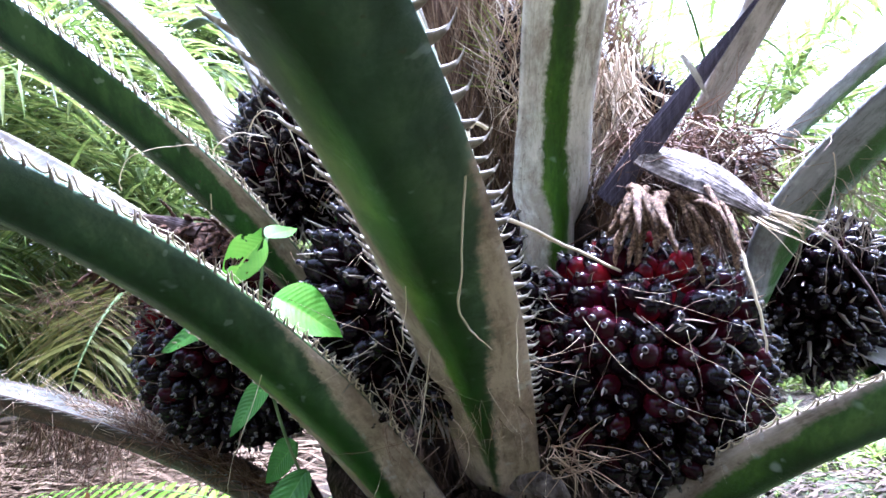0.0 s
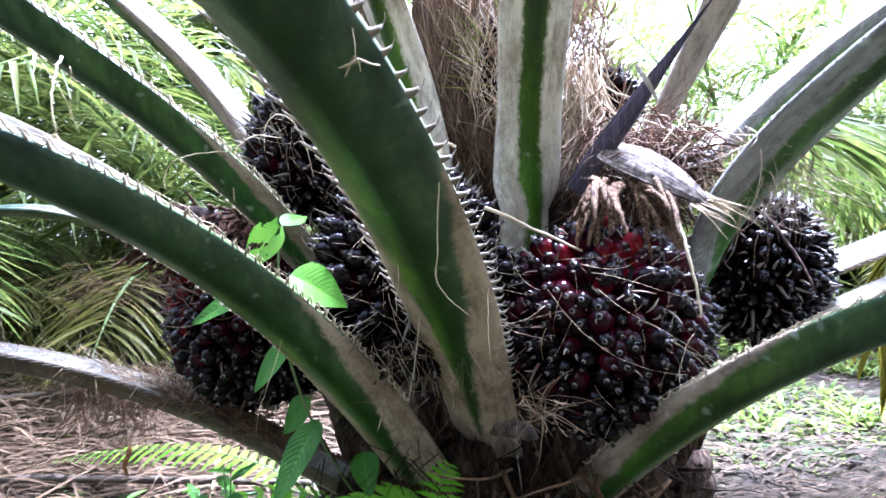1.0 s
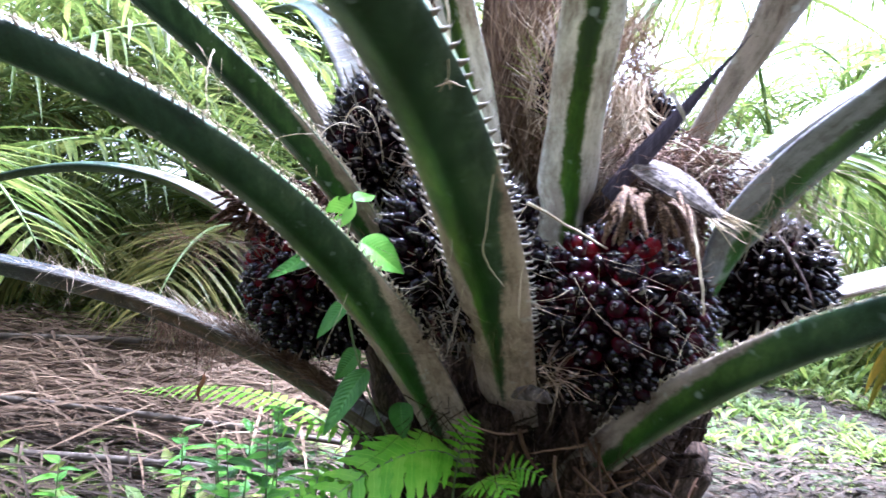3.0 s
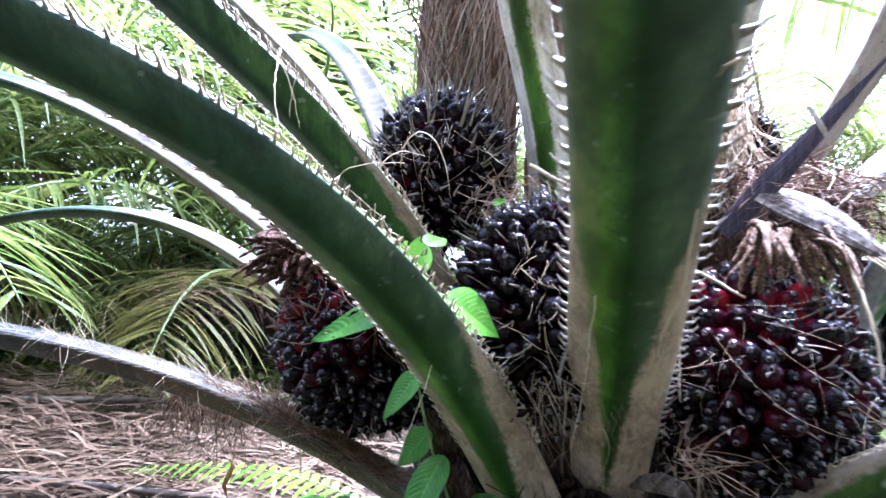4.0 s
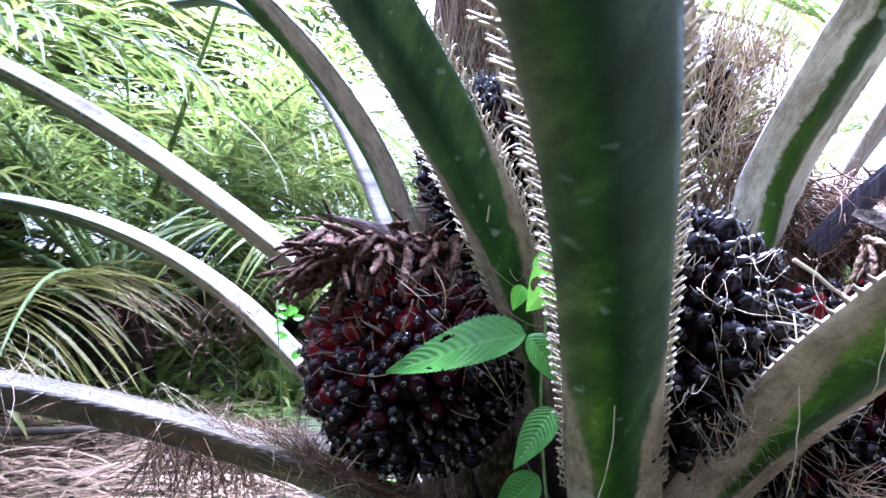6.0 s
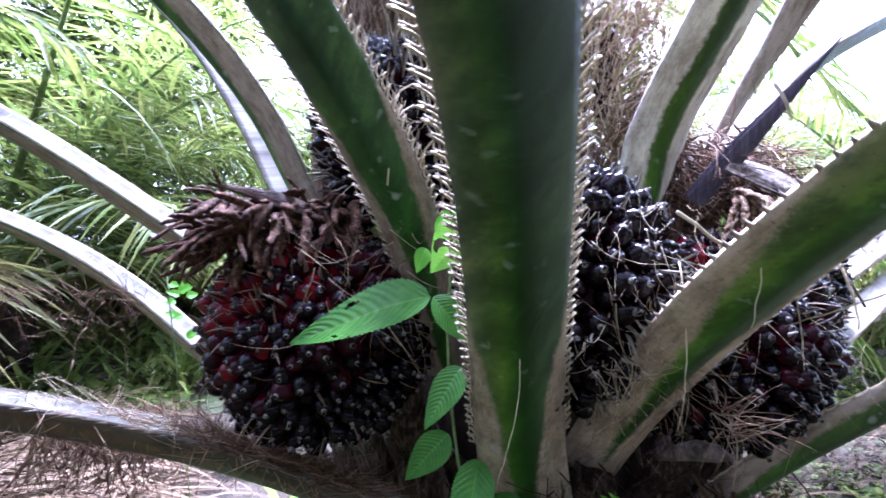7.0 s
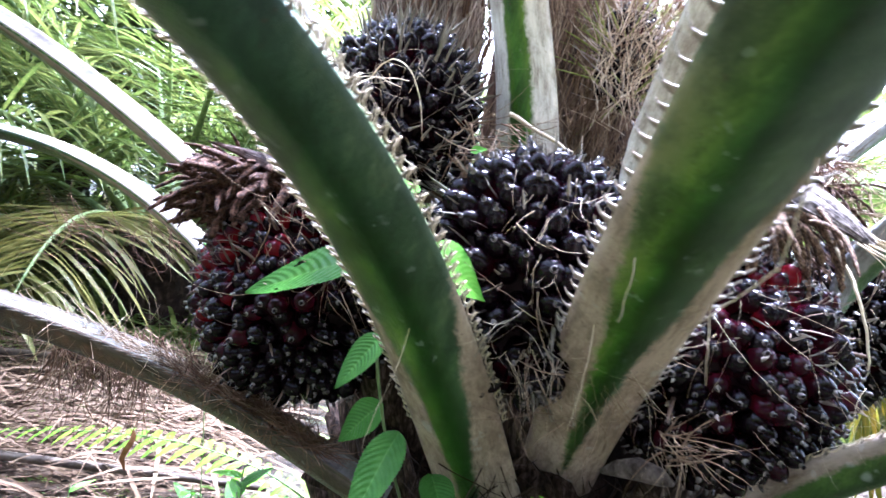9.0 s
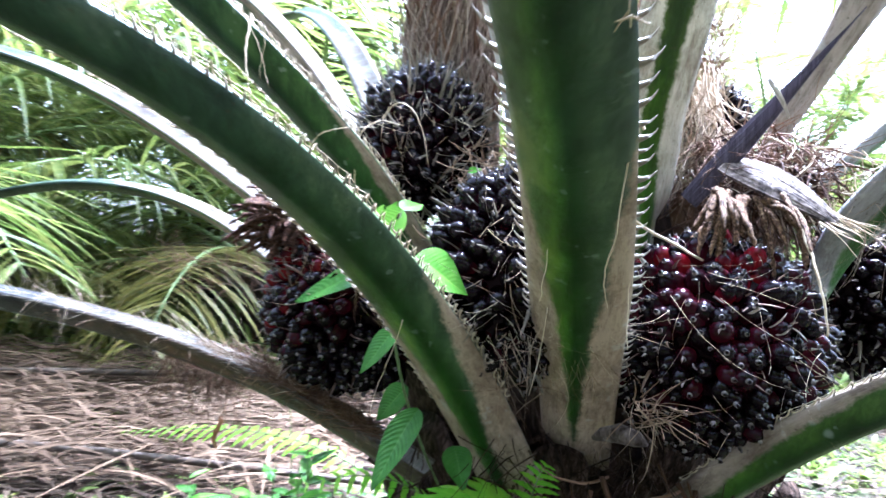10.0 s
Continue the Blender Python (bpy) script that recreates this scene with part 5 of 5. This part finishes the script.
herbs("tall_shrubs", "tall leafy shrubs beside the clearing", (-15.0, -7.5, -2.0, 9.0), 1200, 2.0, GRASS, 0.12)
herbs("tall_shrubs", "tall leafy shrubs beside the clearing", (8.5, 16.0, -2.0, 9.0), 1200, 2.0, GRASS, 0.12)
# These shrubs stand out of view, added to hold back light from behind the camera.
herbs("tall_shrubs", "unseen tall shrubs added behind the camera to block light", (-9.0, 9.0, -9.0, -4.0), 1500, 2.4, GRASS, 0.12)
herbs("low_weeds", "green weeds beside the trunk", (-0.75, -0.35, 1.15, 1.6), 45, 0.32, GRASS, 0.22)


# ---- palms behind, and unseen palms that block light ----
def frond_mesh(name, length, up, droop, leaflet, mat, count=56, broad=1.0):
    g = Geo()
    pts, d = [Vector((0, 0, 0))], Vector((math.cos(up), 0, math.sin(up)))
    n = 24
    for k in range(n):
        d = (d + Vector((0, 0, -droop / n * (0.4 + 1.2 * k / n)))).normalized()
        pts.append(pts[-1] + d * (length / n))
    g.tube(pts, [0.045 * (1 - 0.93 * (k / n) ** 0.7) for k in range(n + 1)], 6, 1)
    for i in range(count):
        q = 0.16 + 0.83 * i / count
        f = q * n
        k = min(int(f), n - 1)
        p = pts[k].lerp(pts[k + 1], f - k)
        t = (pts[k + 1] - pts[k]).normalized()
        side = Vector((0, 1, 0))
        up_n = side.cross(t) * -1
        ln = 1.25 * leaflet * (math.sin(math.pi * min(1, 0.18 + 0.8 * q)) ** 0.7 + 0.1) * rnd(0.8, 1.15)
        for sd in (-1, 1):
            d = (side * sd + t * rnd(0.45, 0.8) + up_n * rnd(-0.25, 0.45)).normalized()
            row = [p]
            sag = rnd(0.4, 1.1)
            for m in range(5):
                d = (d + Vector((0, 0, -sag * 0.22))).normalized()
                row.append(row[-1] + d * (ln / 5))
            s = d.cross(unit() * 0.4 + Vector((0, 0, 1))).normalized()
            w = broad * rnd(0.024, 0.042)
            g.blade(row, s, [w * 0.5, w, w, w * 0.8, w * 0.5, 0.002], 0, 0.35)
    return g.mesh(name, [mat, RACHIS])


FRONDS = [frond_mesh("frond", 3.4, 1.15, 1.5, 0.75, PALM), frond_mesh("frond_b", 3.8, 0.9, 1.6, 0.8, PALM), frond_mesh("frond_c", 3.0, 0.6, 1.5, 0.7, PALM), frond_mesh("frond_old", 2.8, 0.35, 1.3, 0.7, PALM_OLD)]


def far_trunk():
    g = Geo()
    rows = []
    for i in range(12):
        z = 1.5 * i / 11 - 0.05
        rows.append([Vector(((0.3 + 0.05 * math.sin(9 * z + 5 * a)) * math.cos(a), (0.3 + 0.05 * math.sin(9 * z + 5 * a)) * math.sin(a), z)) for a in [2 * math.pi * k / 16 for k in range(16)]])
    g.quad_strip(rows, 0, True)
    g.cap(range(11 * 16, 12 * 16))
    return g.mesh("trunk", [BARK])


FAR_TRUNK = far_trunk()


def far_palm(x, y, z, fronds, turn, scale=1.0):
    holder = thing("oil_palm", "oil palm with arching feathery green fronds", "palm tree", "palms of the plantation", at=(x, y, 0))
    tr = new("trunk", FAR_TRUNK)
    tr.parent = holder
    tr.matrix_basis = Matrix.Diagonal((1, 1, z / 1.4, 1))
    for k in range(fronds):
        a = turn + k * 2.39996
        lv = k / fronds
        me = FRONDS[0] if lv < 0.35 else FRONDS[1] if lv < 0.65 else FRONDS[2] if lv < 0.82 else FRONDS[3]
        o = new("frond", me)
        o.parent = holder
        o.matrix_basis = Matrix.Translation((0.15 * math.cos(a), 0.15 * math.sin(a), z - 0.25 * lv)) @ Euler((rnd(-0.25, 0.25), rnd(-0.15, 0.15), a)).to_matrix().to_4x4() @ Matrix.Scale(scale * rnd(0.85, 1.1), 4)
    return holder


for x, y, z, n, a, sc in (
    (-4.7, 3.9, 0.95, 22, 0.3, 1.0), (-2.0, 6.0, 0.9, 26, 1.3, 0.95), (5.7, 3.4, 0.8, 22, 2.2, 0.85), (5.4, 6.2, 1.0, 20, 0.8, 0.95),
    (0.8, 8.0, 0.9, 20, 0.1, 0.95), (-5.8, 7.4, 1.0, 26, 1.9, 1.1), (-3.0, 11.0, 1.2, 20, 0.4, 1.2), (6.0, 12.5, 1.0, 16, 2.4, 1.0),
    (-7.2, 1.6, 1.2, 22, 2.8, 1.0), (8.0, 6.0, 1.0, 16, 1.1, 0.9), (-9.0, 12.0, 1.6, 16, 0.9, 1.3), (0.6, 15.0, 1.4, 14, 1.7, 1.1), (10.0, 11.0, 1.4, 14, 0.2, 1.1),
    (-4.4, 9.6, 2.6, 26, 0.7, 1.4), (-8.6, 6.4, 2.4, 26, 1.4, 1.4), (-1.4, 10.8, 2.8, 24, 0.2, 1.4),
    (6.4, 10.4, 2.2, 10, 0.5, 1.3), (10.5, 8.2, 2.0, 9, 1.9, 1.2), (3.2, 13.0, 2.0, 8, 1.2, 1.2), (3.7, 8.4, 2.0, 9, 0.9, 1.1),
    # unseen palms added behind the camera to cut the light from the front
    (-3.6, -3.9, 2.4, 40, 0.5, 1.25), (0.2, -4.7, 2.6, 42, 1.1, 1.3), (3.8, -3.9, 2.4, 40, 1.5, 1.25), (7.0, -1.6, 2.2, 30, 0.7, 1.1), (-7.2, -2.2, 2.2, 30, 2.1, 1.1), (-2.0, -7.6, 3.8, 40, 0.2, 1.6), (3.2, -7.6, 3.8, 40, 1.9, 1.6), (-6.6, -6.4, 3.4, 34, 0.9, 1.5), (7.4, -6.0, 3.4, 34, 1.2, 1.5),
):
    far_palm(x, y, z, n, a, sc)


def side_frond(ctrl, count, leaflet, label, mat=None, owner=None):
    """A frond of the palm itself, far enough out to bear leaflets that hang from it; two are unseen, added for shade.
    """
    pts = bezier(ctrl, 30)
    g = Geo()
    g.tube(pts, [0.02 * (1 - 0.75 * k / 29) for k in range(30)], 7, 1)
    for i in range(count):
        f = (0.18 + 0.81 * i / count) * 29
        k = min(int(f), 28)
        p = pts[k].lerp(pts[k + 1], f - k)
        t = (pts[k + 1] - pts[k]).normalized()
        side = t.cross(Vector((0, 0, 1))).normalized()
        for sd in (-1, 1):
            d = (side * sd * 0.7 + t * rnd(0.3, 0.7) + Vector((0, 0, rnd(-0.5, 0.15)))).normalized()
            row = [p]
            for _ in range(5):
                d = (d + Vector((0, 0, -rnd(0.15, 0.3)))).normalized()
                row.append(row[-1] + d * (leaflet * rnd(0.85, 1.1) * (1 - 0.5 * i / count) / 5))
            w = rnd(0.018, 0.028)
            g.blade(row, d.cross(unit() * 0.5 + Vector((0, 0, 1))).normalized(), [w * 0.5, w, w, w * 0.8, w * 0.5, 0.002], 0, 0.35)
    return part("frond", g, [mat or PALM, RACHIS], owner or OIL_PALM, label)


side_frond([(0.6, 2.0, 1.3), (1.15, 2.3, 1.72), (1.7, 2.2, 1.6), (2.6, 2.0, 0.85)], 76, 0.75, "arching green frond with hanging leaflets")
side_frond([(0.7, 2.4, 1.2), (1.3, 2.9, 1.75), (2.1, 3.0, 1.5), (3.1, 2.8, 0.6)], 76, 0.8, "arching green frond with hanging leaflets")
side_frond([(0.3, 1.9, 1.5), (0.9, 2.9, 3.1), (2.2, 3.4, 3.2), (3.5, 3.2, 2.1)], 80, 1.0, "high green frond whose leaflets hang against the sky")
# Two fronds above the view, added only to keep the sun off the litter.
side_frond([(-0.1, 1.75, 2.1), (-0.35, 2.6, 3.9), (-0.9, 3.6, 4.3), (-1.9, 4.4, 3.9)], 90, 1.1, "unseen high frond added to shade the litter")
side_frond([(-0.2, 1.7, 2.1), (-0.7, 2.3, 3.8), (-1.7, 2.9, 4.2), (-2.9, 3.2, 3.8)], 90, 1.1, "unseen high frond added to shade the litter")
PALM_YELLOW = leaf_material("palm_leaf_yellow", (0.06, 0.07, 0.008), (0.13, 0.115, 0.012), (0.27, 0.17, 0.015), 0.5, 0.0, 0.1, 0.45)
yellowing = far_palm(3.45, 2.3, 0.7, 3, 0.2, 0.6)
yellowing["label"] = "oil palm with yellowing fronds hanging to the ground"
side_frond([(-0.05, 0, 0.75), (-0.75, 0.1, 1.9), (-2.1, 0.05, 1.5), (-1.72, 0.0, 0.42)], 70, 0.42, "yellow and orange frond hanging to the ground", PALM_YELLOW, yellowing)
side_frond([(-0.05, 0, 0.75), (-0.5, 0.5, 1.7), (-1.5, 0.6, 1.5), (-1.3, 0.5, 0.4)], 60, 0.42, "yellow and orange frond hanging to the ground", PALM_YELLOW, yellowing)
